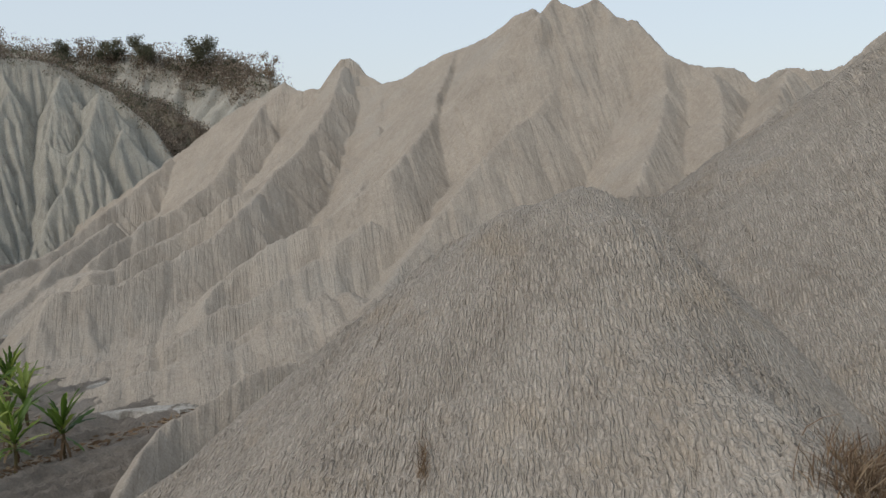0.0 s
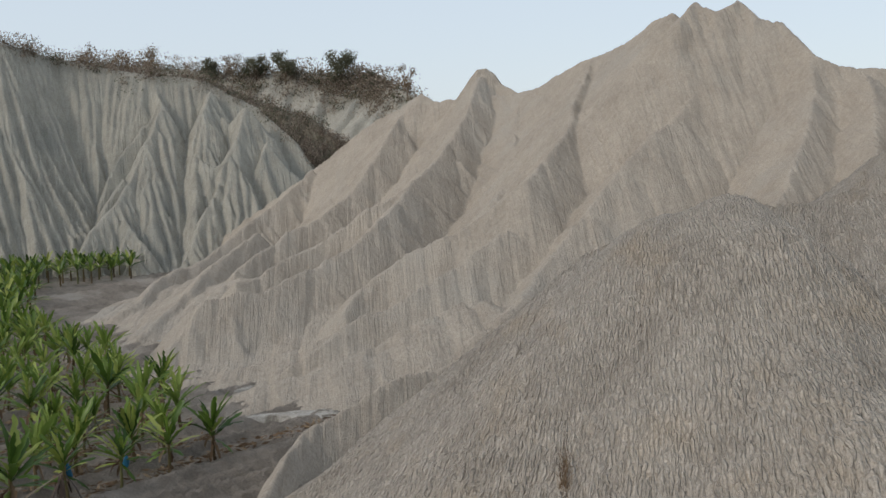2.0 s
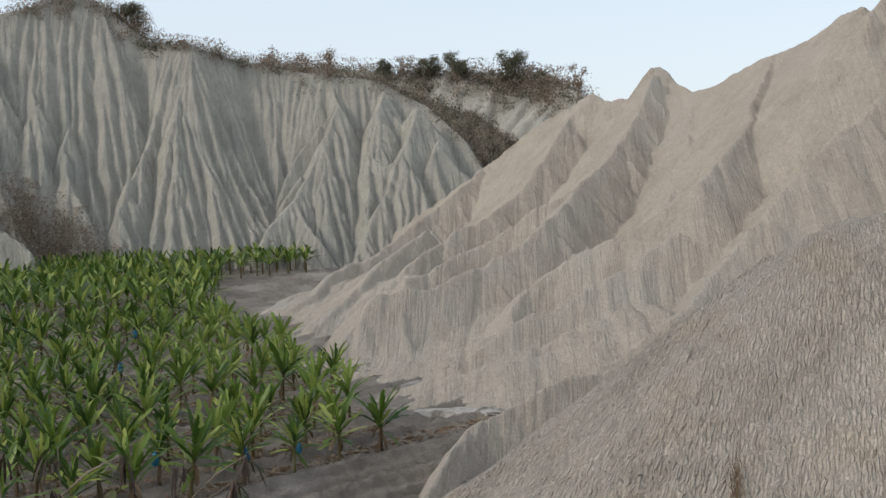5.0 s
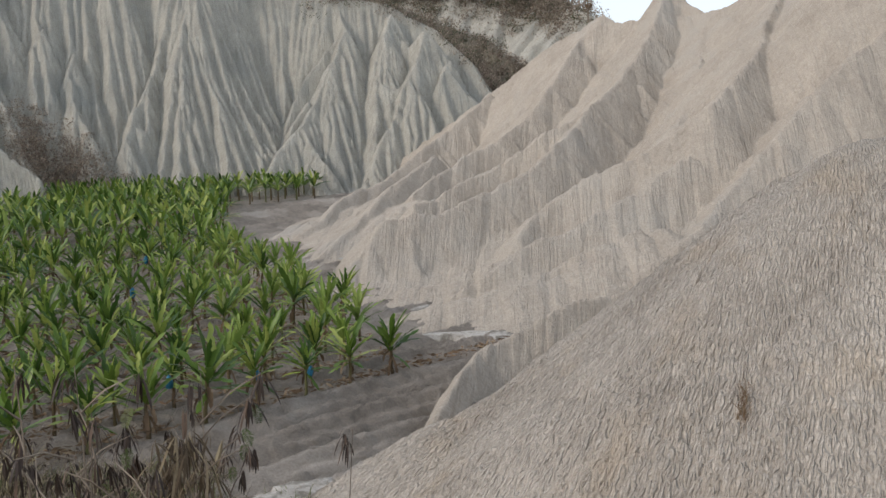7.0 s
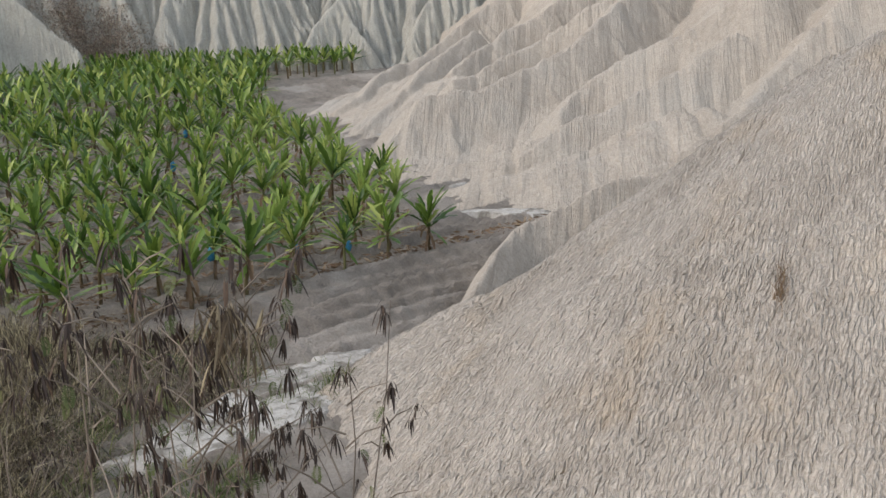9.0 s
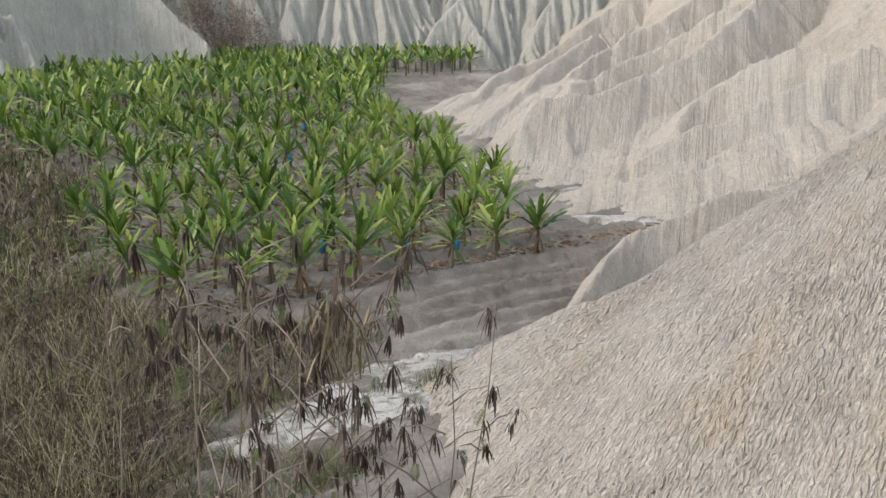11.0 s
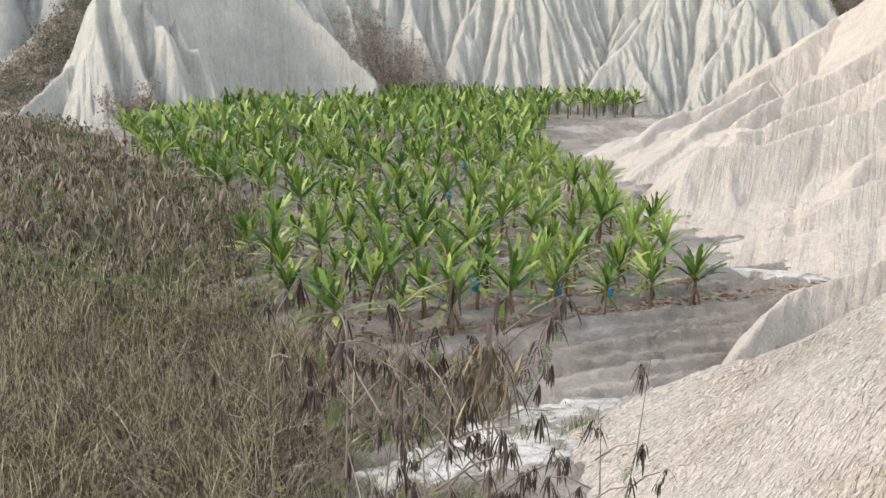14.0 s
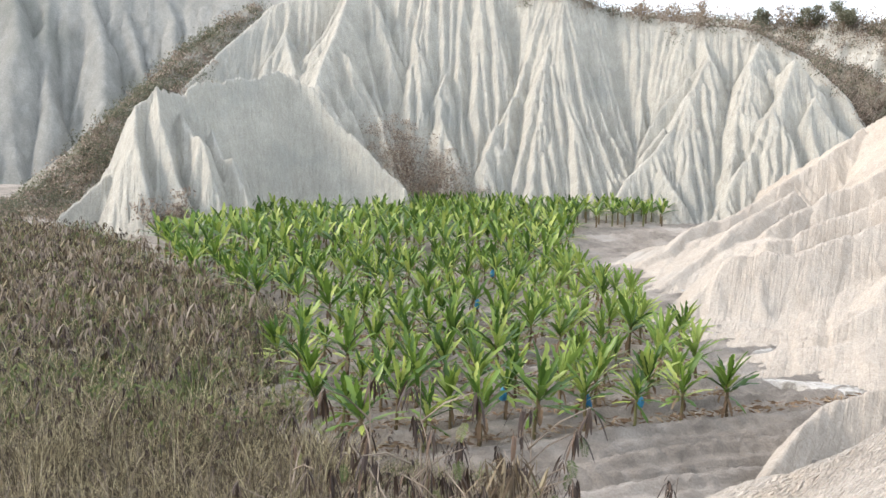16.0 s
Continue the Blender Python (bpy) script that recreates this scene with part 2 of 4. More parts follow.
# ---- the land: ridges and their spurs give the height ----
def side_spurs(line, gap, k, reach, rng, fall=0.80, forward=0.35):
    """Smaller spurs that leave a ridge on both sides and run down with its slope."""
    out = []
    for (a, b) in zip(line[:-1], line[1:]):
        a, b = np.array(a, float), np.array(b, float)
        run = np.hypot(*(b - a)[:2])
        if run < 1e-6:
            continue
        u = (b - a)[:2] / run
        for side in (-1, 1):
            s = rng.uniform(0, gap)
            while s < run:
                p = a + (b - a) * s / run
                lead = forward * (-np.sign((b - a)[2] or 1)) + rng.uniform(-0.25, 0.25)
                w = np.array([-u[1] * side, u[0] * side]) + u * lead
                w /= np.hypot(*w)
                n = reach * rng.uniform(0.5, 1.2)
                bend = rng.uniform(-0.25, 0.25)
                w2 = w + np.array([-w[1], w[0]]) * bend
                down = k * fall * rng.uniform(0.85, 1.08)
                q = p[:2] + w * n * 0.5
                r = q + w2 * n * 0.5
                out.append([tuple(p), (*q, p[2] - down * n * 0.5), (*r, p[2] - down * n * 1.0)])
                s += gap * rng.uniform(0.6, 1.5)
    return out


def ridge_height(X, Y, lines, round_top=0.3):
    """Height, run along the slope lines and distance from the crest. lines: (points, side slope)."""
    x, y = X.ravel(), Y.ravel()
    best = np.full(x.shape, -1e3)
    along, away = np.zeros_like(x), np.zeros_like(x)
    base = 0.0
    for points, k in lines:
        for a, b in zip(points[:-1], points[1:]):
            ax, ay, az = a
            dx, dy, dz = b[0] - ax, b[1] - ay, b[2] - az
            n = math.hypot(dx, dy)
            if n < 1e-6:
                continue
            top = max(az, b[2])
            reach = (top + 3) / k
            near = np.nonzero((x > min(ax, b[0]) - reach) & (x < max(ax, b[0]) + reach) & (y > min(ay, b[1]) - reach) & (y < max(ay, b[1]) + reach))[0]
            base += n + 3.7
            if not len(near):
                continue
            px, py = x[near] - ax, y[near] - ay
            s = np.clip((px * dx + py * dy) / (n * n), 0, 1)
            ox, oy = px - s * dx, py - s * dy
            d = np.hypot(ox, oy)
            h = az + s * dz - k * (np.sqrt(d * d + round_top * round_top) - round_top)
            win = h > best[near]
            idx = near[win]
            best[idx] = h[win]
            side = np.where(ox[win] * dy - oy[win] * dx > 0, 1.0, -1.0)
            ang = np.arctan2(oy[win], ox[win]) * np.where((s[win] <= 0) | (s[win] >= 1), 1.0, 0.0)
            along[idx] = base + s[win] * n + dz / n / k * d[win] + side * 531.0 + ang * 2.0
            away[idx] = d[win]
    return best.reshape(X.shape), along.reshape(X.shape), away.reshape(X.shape)


def rills(along, away, size, depth, seed):
    """Rain rills down the flanks: rounded ribs between sharp gullies, forking downhill."""
    w = grain(along / (size * 2.2), away / (size * 4.0), seed + 5) * 0.55
    n1 = np.abs(grain(along / size + w, away / (size * 9), seed))
    n2 = np.abs(grain(along / (size * 0.42) + w * 1.5, away / (size * 4.5), seed + 1))
    grow = np.clip(away / (size * 1.6), 0.12, 1)
    return depth * grow * ((np.sqrt(n1) - 0.62) + 0.45 * (np.sqrt(n2) - 0.62))


def erode(h, strength, rounds, rng, cap=3.0, start=1.5, steep=0.3):
    """Running water: each cell sinks towards the lowest neighbour, the more the larger the slope that drains through it."""
    ny, nx = h.shape
    idx = np.arange(ny * nx).reshape(ny, nx)
    for _ in range(rounds):
        h = h + rng.normal(0, 0.02, h.shape)
        best = np.zeros_like(h)
        rec = idx.copy()
        for dy in (-1, 0, 1):
            for dx in (-1, 0, 1):
                if dx == 0 and dy == 0:
                    continue
                a = (slice(max(0, -dy), ny - max(0, dy)), slice(max(0, -dx), nx - max(0, dx)))
                b = (slice(max(0, dy), ny - max(0, -dy)), slice(max(0, dx), nx - max(0, -dx)))
                drop = (h[a] - h[b]) / math.hypot(dx, dy) * rng.uniform(0.8, 1.2, h[a].shape)
                win = drop > best[a]
                best[a] = np.where(win, drop, best[a])
                rec[a] = np.where(win, idx[b], rec[a])
        flat = h.ravel()
        live = np.nonzero(flat > -0.4)[0]
        order = live[np.argsort(-flat[live])].tolist()
        to = rec.ravel().tolist()
        area = [1.0] * flat.size
        for i in order:
            r = to[i]
            if r != i:
                area[r] += area[i]
        f = np.clip(strength * (np.sqrt(np.array(area)) - start), 0, cap).tolist()
        z = flat.tolist()
        for i in reversed(order):
            r = to[i]
            if r != i:
                z[i] = (z[i] + f[i] * z[r]) / (1 + f[i])
        h = np.array(z).reshape(ny, nx)
        # banks that have become too steep slide down
        for _ in range(12):
            w = np.pad(h, 1, mode="edge")
            for dy in (0, 1, 2):
                for dx in (0, 1, 2):
                    if dx != 1 or dy != 1:
                        h = np.minimum(h, w[dy:dy + ny, dx:dx + nx] + steep * math.hypot(dx - 1, dy - 1))
    return h


def blur(h):
    w = np.pad(h, 1, mode="edge")
    return (w[1:-1, 1:-1] * 4 + w[:-2, 1:-1] + w[2:, 1:-1] + w[1:-1, :-2] + w[1:-1, 2:]) / 8


def landform(name, lines, box, d, rill, material, label, lump=0.3, seed=1, round_top=0.3, extra=None, water=None, axes=None, soften=0, flow=None, lay=None):
    xs, ys = axes or (steps(box[0], box[1], d), steps(box[2], box[3], d))
    X, Y = np.meshgrid(xs, ys)
    wob = lump * 0.8
    Xw = X + grain(X / 4, Y / 4, seed + 20) * wob + grain(X / 1.3, Y / 1.3, seed + 21) * wob * 0.35
    Yw = Y + grain(X / 4, Y / 4, seed + 22) * wob + grain(X / 1.3, Y / 1.3, seed + 23) * wob * 0.35
    h, al, aw = ridge_height(Xw, Yw, lines, round_top)
    for _ in range(soften):
        h = blur(h)
    if lay:
        # rain runs down the face along one main fall
        fall = X * lay[1] + Y * lay[0] + 300.0, Y * lay[1] - X * lay[0] + 300.0
        flow = lambda X, Y: fall
        al, aw = fall if lay[2] else (al, aw)
    for size, depth in rill:
        h = h + rills(al, aw, size, depth, seed)
        seed += 7
    h = h + lump * (0.5 * grain(X / 3, Y / 3, seed + 30) + 0.3 * grain(X / 1.1, Y / 1.1, seed + 31))
    if water:
        h = erode(np.maximum(h, -2.0), water[0], water[1], np.random.default_rng(seed), steep=water[2] * (xs[1] - xs[0]))
    if extra is not None:
        h = extra(X, Y, h, al, aw)
    low = np.maximum(np.maximum(h[:-1, :-1], h[1:, 1:]), np.maximum(h[1:, :-1], h[:-1, 1:])) < -1.0
    me = sheet(name, xs, ys, np.maximum(h, -1.5), ~low, np.stack([*flow(X, Y), 0 * X], -1) if flow else None)
    me.materials.append(material)
    ob = tagged(new(name, me), label, "hill", kind="structure")
    return ob


rng = np.random.default_rng(7)

# grey cliff behind the field: its rim and the ribs that run down from it
CLIFF_RIM = [(-100.8, 75.6, 12.5), (-102.1, 80.5, 15.8), (-103.0, 85.7, 19.4), (-102.0, 93.0, 25.5), (-96.0, 101.9, 29.9), (-85.0, 112.5, 34.8), (-82.0, 113.5, 33.4), (-76.3, 115.0, 28.5), (-70.1, 115.4, 27.7), (-66.2, 121.1, 26.2), (-60.6, 122.9, 25.0), (-53.8, 123.8, 23.8), (-48.3, 126.1, 23.3), (-41.4, 126.4, 19.4), (-36.4, 124.8, 15.5), (-33.5, 123.5, 11.4)]
MAIN_RIB = [(-72.1, 115.3, 27.2), (-69.5, 112.2, 22.4), (-67.1, 110.1, 18.3), (-64.8, 108, 14.3), (-63.8, 104.5, 10.1), (-64.1, 101.3, 7.2), (-62.5, 97.7, 4.1)]
RIB_A = [(-72.2, 112.8, 24), (-70.5, 105.5, 15.6), (-70.2, 100.9, 10.9), (-69.2, 96.8, 7.2)]
RIB_B = [(-76.7, 112.2, 24.9), (-75.5, 104.5, 16.3), (-74.4, 99.1, 11.1), (-73.3, 95, 7)]
RIB_C = [(-80.9, 110.5, 26), (-79.7, 103.9, 19.9), (-78.9, 99.5, 15.7), (-75.5, 97, 11.4), (-72.2, 94.6, 7.7)]
RIB_D = [(-96.3, 100.1, 26.4), (-93.7, 97.1, 21.9), (-88, 94.2, 16.9), (-83.7, 92.7, 13.6), (-80.8, 91.3, 11.6)]
RIB_E = [(-101.4, 96.5, 26.7), (-97.7, 91.6, 21.6), (-92.6, 88.3, 17)]
RIB_F = [(-94.2, 102.2, 31.4), (-88.5, 89.6, 18.7), (-85.7, 85.4, 15)]
RIB_G = [(-54.8, 124.4, 24), (-51.6, 120.3, 19.7), (-51.8, 116.5, 16), (-52.1, 111.9, 11), (-52.5, 108.4, 7.9), (-53.7, 104.5, 5), (-53.6, 101.7, 2.9)]
RIB_H = [(-52.5, 108.4, 7.9), (-50.1, 106.2, 5.1), (-48, 104.5, 3.5)]
RIB_I = [(-46.8, 124.4, 21.6), (-46.6, 121.3, 19), (-45.8, 117.3, 14), (-45.4, 113.2, 9.3), (-44.8, 110.2, 6)]
RIB_J = [(-41.6, 122, 19.2), (-41.7, 118.3, 14.7), (-42.5, 113.2, 9.4), (-43.1, 108.7, 4.9)]
RIB_K = [(-38.3, 120, 14.8), (-39.4, 115.4, 9.8), (-40.7, 110.7, 5.6), (-41.8, 108.1, 3.4)]
RIB_L = [(-87.8, 108.9, 31.9), (-85.7, 104.2, 24.5), (-84, 97.8, 16.7), (-81.2, 93.6, 12.3)]
CLIFF = [CLIFF_RIM, MAIN_RIB, RIB_A, RIB_B, RIB_C, RIB_D, RIB_E, RIB_F, RIB_G, RIB_H, RIB_I, RIB_J, RIB_K, RIB_L]
# tan mountain beside the field: crest and spurs
CREST = [(-42.2, 110.2, 2.6), (-29.8, 110, 10.8), (-25.8, 109, 13.7), (-21.7, 107.9, 16.5), (-18.9, 106.4, 17.4), (-16.2, 104.8, 18.8), (-14.9, 104, 17.9), (-11.7, 102.3, 17.8), (-5.5, 96.9, 17.7), (-3, 93, 18.2), (-0.7, 89, 19), (1.8, 85, 19.6), (3.9, 80.9, 20.1), (5.1, 77.9, 20.6), (6, 75.8, 21.1), (6.9, 74.7, 21.5), (6.9, 73.7, 21.3)]
CREST_END = [(7.8, 73.1, 21.1), (8.5, 74.3, 21.9), (9.1, 73.7, 21.5), (9.8, 72.8, 21.0), (10.9, 73.7, 21.6), (11.5, 74.1, 21.9), (11.9, 73.0, 21.1), (12.6, 71.9, 20.3), (13.9, 71.4, 19.9), (15.2, 67.3, 17.1), (17.4, 66.0, 16.1), (19.5, 65.7, 16.0), (20.1, 64.4, 15.0), (22.7, 66.0, 16.1), (23.7, 65.1, 15.6), (26.6, 66.1, 16.2), (30.5, 69.3, 18.5), (42.1, 77.9, 24.5)]
NOTCH_SPUR = [(-29.3, 108.1, 10.9), (-30.9, 103.5, 8.5), (-32.7, 98.8, 6.3), (-33.6, 94.2, 4.8), (-34.3, 89.7, 3.2), (-33.9, 85.6, 2.5)]
TERRACE = [(-32.9, 85.9, 3.1), (-33.4, 79.2, 2.8), (-32.8, 73, 2.2), (-31.9, 69, 1.4), (-32.8, 66.4, 0.7)]
LOW_SPUR = [(-27.7, 83.5, 5.4), (-27.9, 78.2, 4.5), (-27.5, 71.9, 3.8), (-26.9, 65.7, 2.6), (-26.8, 61.4, 1.6), (-27.1, 58, 0.6)]
FAR_SPUR = [(-17.9, 106, 17.5), (-18.4, 100.3, 15.3), (-19.5, 94, 11.5), (-20.6, 88.7, 8.6), (-22.1, 84.2, 6.8), (-24.1, 80.5, 5.5), (-25.2, 75.9, 4.2), (-25.3, 70.6, 3.3)]
KNOB_SPUR = [(-9.6, 101.1, 20), (-10.3, 93.5, 16), (-10.9, 88.3, 13.5), (-11.8, 82.2, 11.2), (-12.8, 75.4, 9.3), (-13.1, 68.8, 7.5), (-14.5, 62.3, 5.6), (-16, 59.4, 4.7), (-18, 55.1, 3.7), (-20.6, 52.6, 3.6), (-20.9, 50.9, 2.4), (-21.4, 49.6, 1.4), (-21.7, 48.4, 0.3)]
KNOB_BRANCH = [(-12.8, 75.4, 9.3), (-14.9, 73.5, 8), (-16.7, 71.6, 6.8), (-18.3, 69.6, 5.5), (-19.8, 67.2, 4.7), (-20.9, 64.2, 3.8), (-21.9, 61.2, 3.4)]
FIN = [(1.4, 85, 19.4), (-0.2, 76, 15.4), (-0.6, 70, 12.8), (-1.9, 65, 11.1), (-3.1, 60.9, 9.6), (-5, 60.3, 8.1), (-6.6, 59.7, 7), (-8.2, 58.9, 6.3), (-10.1, 58.1, 5.5), (-11.6, 56.8, 4.5), (-12.6, 55.1, 3.5), (-12.8, 53, 2.5)]
LONG_SPUR = [(-4, 57.7, 7), (-6.4, 55.1, 5.2), (-7.8, 53.7, 4.3), (-9.4, 52.2, 3.3), (-11, 50.8, 2.9), (-12, 49.6, 2.3), (-13.1, 48.1, 1.5), (-14.2, 46.6, 0.8), (-15.2, 45.1, 0)]
STEP_SPUR = [(-6, 51.2, 3.4), (-7.8, 49.4, 2.6), (-9.4, 48.3, 2.1), (-11, 46.7, 1.3), (-12.4, 45.5, 1), (-13.3, 44.7, 0.8), (-13.7, 42.9, 0)]
FOOT_SPUR = [(-2.3, 52, 4.5), (-3.5, 48.9, 3.2), (-4.8, 47.3, 2.4), (-6.2, 45.6, 1.5), (-7.3, 44.4, 1.1), (-8.4, 43.2, 0.6)]
WALL_SPUR = [(-3.3, 39.9, 2.9), (-5.6, 37.8, 2.5), (-6.6, 36.9, 2.5), (-7.6, 35.7, 2.1), (-8.3, 34.9, 1.7), (-8.9, 34.1, 1.5), (-9.5, 32.9, 1.3), (-9.5, 30.9, 1.1), (-9.3, 28.3, 0.8), (-9.2, 27, 0.5), (-10.6, 25.5, -0.7)]
PEAK_SPUR = [(8.8, 71.5, 18.6), (8.2, 68.5, 15.6), (6.5, 65.7, 13.5), (4.5, 63.4, 12.1), (2.6, 61, 10.4), (0.6, 58, 8.1), (-1.2, 55, 6), (-2.9, 51.9, 3.9), (-4, 47.9, 2.2)]
RIGHT_SPUR = [(15, 67.4, 17.2), (14.6, 64.4, 14.9), (13, 59.7, 11.9), (10.7, 54, 8.7), (8.4, 49.3, 6.3)]
PALE_SPUR = [(17.4, 63.7, 15.6), (17, 60.7, 13.5), (15.8, 55.9, 10.7), (14, 50.2, 8.1)]
SADDLE_SPUR = [(21.3, 61.5, 15.6), (19.3, 57.9, 13.3), (17, 54.5, 11), (15, 49.9, 8.7)]
SADDLE_RIB = [(-5.5, 96.9, 17.7), (-5.2, 87.9, 14), (-5.1, 77.9, 10.5), (-5.7, 69.8, 8.5)]
MOUNT = [CREST, CREST_END, SADDLE_RIB, NOTCH_SPUR, TERRACE, LOW_SPUR, FAR_SPUR, KNOB_SPUR, KNOB_BRANCH, FIN, LONG_SPUR, STEP_SPUR, FOOT_SPUR, PEAK_SPUR, RIGHT_SPUR, PALE_SPUR, SADDLE_SPUR]
KNOB = [(-12.3, 100.3, 17.6), (-11.3, 100.9, 18.4), (-10.5, 101.5, 19.5), (-10.1, 102, 20.7), (-9.3, 102.1, 20.8), (-8.4, 101.7, 20.2), (-7.3, 100.8, 19), (-5.5, 97.9, 17.8)]
TIPS = [(7.0, 71.9, 20.3), (8.0, 73.6, 21.4), (8.5, 74.3, 22.0), (9.1, 73.7, 21.5), (9.9, 73.1, 21.1), (10.9, 73.7, 21.6), (11.5, 74.4, 22.0), (11.9, 73.3, 21.2), (12.4, 71.9, 20.4)]
# small pointed hill at the far end of the field
KNOLL_CREST = [(-80.3, 46.8, 0.5), (-80.2, 50, 3), (-79.8, 53.2, 5.4), (-79.8, 55.1, 8), (-80, 55.7, 10.3), (-80.2, 56.2, 11.2), (-80.1, 57.3, 11.7), (-79.9, 58.4, 13.1), (-80.6, 60.8, 13), (-81.3, 68, 14.5), (-80.9, 73, 15.4), (-81.2, 75.7, 16.1), (-78.3, 77.2, 14.2), (-75.2, 77.5, 11.3), (-71.6, 78.1, 7.8), (-68, 78.6, 5.5), (-66.2, 78.8, 3.9)]
FIN_A = [(-80.2, 56.2, 11.2), (-77, 53.9, 8.1), (-73.2, 52.3, 4.3), (-70.3, 51.2, 0.7)]
FIN_B = [(-79.9, 58.4, 13.1), (-76.8, 56.6, 9.9), (-73.9, 55.5, 7.2), (-70.9, 54.5, 3.9)]
FIN_C = [(-79.4, 60.8, 11.3), (-74.8, 58.5, 8.7), (-72.6, 58.1, 8.4), (-70.6, 57.4, 5.8), (-68.4, 56.9, 2.7)]
FIN_D = [(-77.5, 63.1, 9.2), (-73.5, 60.9, 6.9), (-71.7, 60.8, 6.8), (-69.8, 59.9, 4.8), (-67.8, 59.2, 2.6)]
KNOLL = [KNOLL_CREST, FIN_A, FIN_B, FIN_C, FIN_D]
# pale cliffs farther back
BACK = [
    [(-88.5, 168.1, 31.6), (-70.5, 170.0, 30.1), (-59.0, 167.9, 28.3), (-48.4, 167.1, 28.4), (-37.6, 163.7, 26.8), (-31.9, 158.8, 25.2), (-25.3, 149.9, 22.8), (-22.1, 145.3, 21.1), (-16.0, 139.1, 19.6)],
]
SIDE = [
    [(-195.2, 43.7, 33.4), (-183.0, 70.2, 36.4), (-168.9, 91.3, 38.4), (-156.1, 104.7, 35.6), (-147.3, 113.5, 34.3), (-136.9, 119.9, 34.4), (-124.0, 127.7, 31.7), (-111.4, 128.4, 20.1)],
]
RAVINE_TOP = [(-53.7, 133.6, 24.6), (-50.8, 134.7, 23.9), (-44.5, 135.9, 21.2), (-37.9, 135.8, 18.9), (-30.7, 132.5, 14.6), (-25.8, 127.4, 11.2)]
SCRUB = [
    [(-112.4, 99.2, 27.2), (-109.7, 86.9, 20.5), (-104.6, 77.2, 15.1), (-100.7, 68.8, 10.4), (-98.3, 65.2, 7.2), (-97.9, 62.1, 4.1)],
    [(-98.3, 65.2, 7.2), (-97.9, 62.1, 4.1), (-99.7, 57.2, 1.7), (-101.4, 54.2, 0.3), (-103.2, 43.5, -2.4)],
]
# crusted ridge under the camera, its hump and the spur that runs down to the field
DUNE_A = [(3.1, 21.8, 9.5), (3.6, 20.5, 9), (3.9, 19.1, 8), (4.2, 17.2, 7), (4.7, 15.6, 6.4), (5.1, 14, 5.9), (5.3, 12.8, 5.5)] + [(5.9, 10.0, 2.2)]
DUNE_B = [(3.1, 21.8, 9.5), (2, 22.2, 9.1), (1.1, 22.8, 8.5), (0.4, 23.2, 7.8), (-0.4, 23.7, 7.1), (-1.2, 24.2, 6.4), (-2.4, 24.9, 5.2), (-3.6, 25.8, 4.1), (-4.7, 26.6, 3.3), (-5.4, 27.1, 2.7), (-6.6, 27.5, 1.7), (-8.2, 28.4, 0.4)]
DUNE_C = [(-2.6, 23.4, 5.4), (-6.8, 21.6, 2.6), (-11.0, 20.2, 0.1)]
STAND = [(-14.0, -18.0, 8.3), (-3.0, -3.4, 8.4), (0.6, -1.3, 8.4), (8.0, -4.0, 8.0), (20.0, -14.0, 8.0)]
HILL_CREST = [(4.3, 26.7, 9.1), (5.8, 27.4, 9.1), (6.7, 27.8, 9.3), (7.6, 28.1, 9.7), (8.4, 28.3, 10.2), (9.3, 28.6, 10.7), (10, 28.7, 11.3), (10.6, 28.8, 11.7), (11.5, 28.9, 12.1), (12, 29, 12.6), (13, 29.1, 13.5), (15.2, 29.4, 15.2)]

cl = [(p, 1.4 if i == 0 else 1.15) for i, p in enumerate(CLIFF)]
for p in CLIFF[1:]:
    cl += [(q, 1.35) for q in side_spurs(p, 5.5, 1.2, 6.0, rng, 0.9, 0.3)]
mo = [(p, 1.15 if i < 2 else 1.0) for i, p in enumerate(MOUNT)]
for p in MOUNT[2:]:
    mo += [(q, 1.1) for q in side_spurs(p, 5.0, 1.0, 2.4, rng, 0.97, 0.25)]
# gentle fans of washed-out mud between the feet of the spurs
FANS = [[(-12.0, 51.0, 1.9), (-16.5, 47.6, 0.8), (-20.0, 46.0, 0.1)], [(-5.0, 51.0, 3.4), (-10.0, 45.8, 1.4), (-14.5, 43.6, 0.55), (-17.0, 42.8, 0.0)], [(-15.0, 62.0, 4.0), (-20.0, 51.0, 1.0), (-24.5, 48.5, -0.1)], [(-24.0, 68.0, 3.2), (-27.6, 58.0, 0.3)], [(-30.0, 76.0, 2.4), (-35.0, 66.0, 0.2)], [(-3.0, 45.5, 1.8), (-8.5, 41.5, 0.55), (-12.0, 40.6, 0.2)]]
mo += [(p, 0.25) for p in FANS]
kn = [(p, 2.6 if i == 0 else 2.2) for i, p in enumerate(KNOLL)]
bk = [(p, 1.1) for p in BACK]
for p in BACK:
    bk += [(q, 1.3) for q in side_spurs(p, 5.0, 1.1, 14.0, rng, 0.85)]
sd = [(p, 1.3) for p in SIDE]
for p in SIDE:
    sd += [(q, 1.5) for q in side_spurs(p, 8.0, 1.3, 22.0, rng, 0.86)]
du = [([(x, y, z - 0.05) for x, y, z in p], k) for p, k in ((DUNE_A, 0.9), (DUNE_B, 0.85), (DUNE_C, 0.75), (STAND, 0.7))]
hi = [([(x, y, z - 0.12) for x, y, z in HILL_CREST], 0.72)]


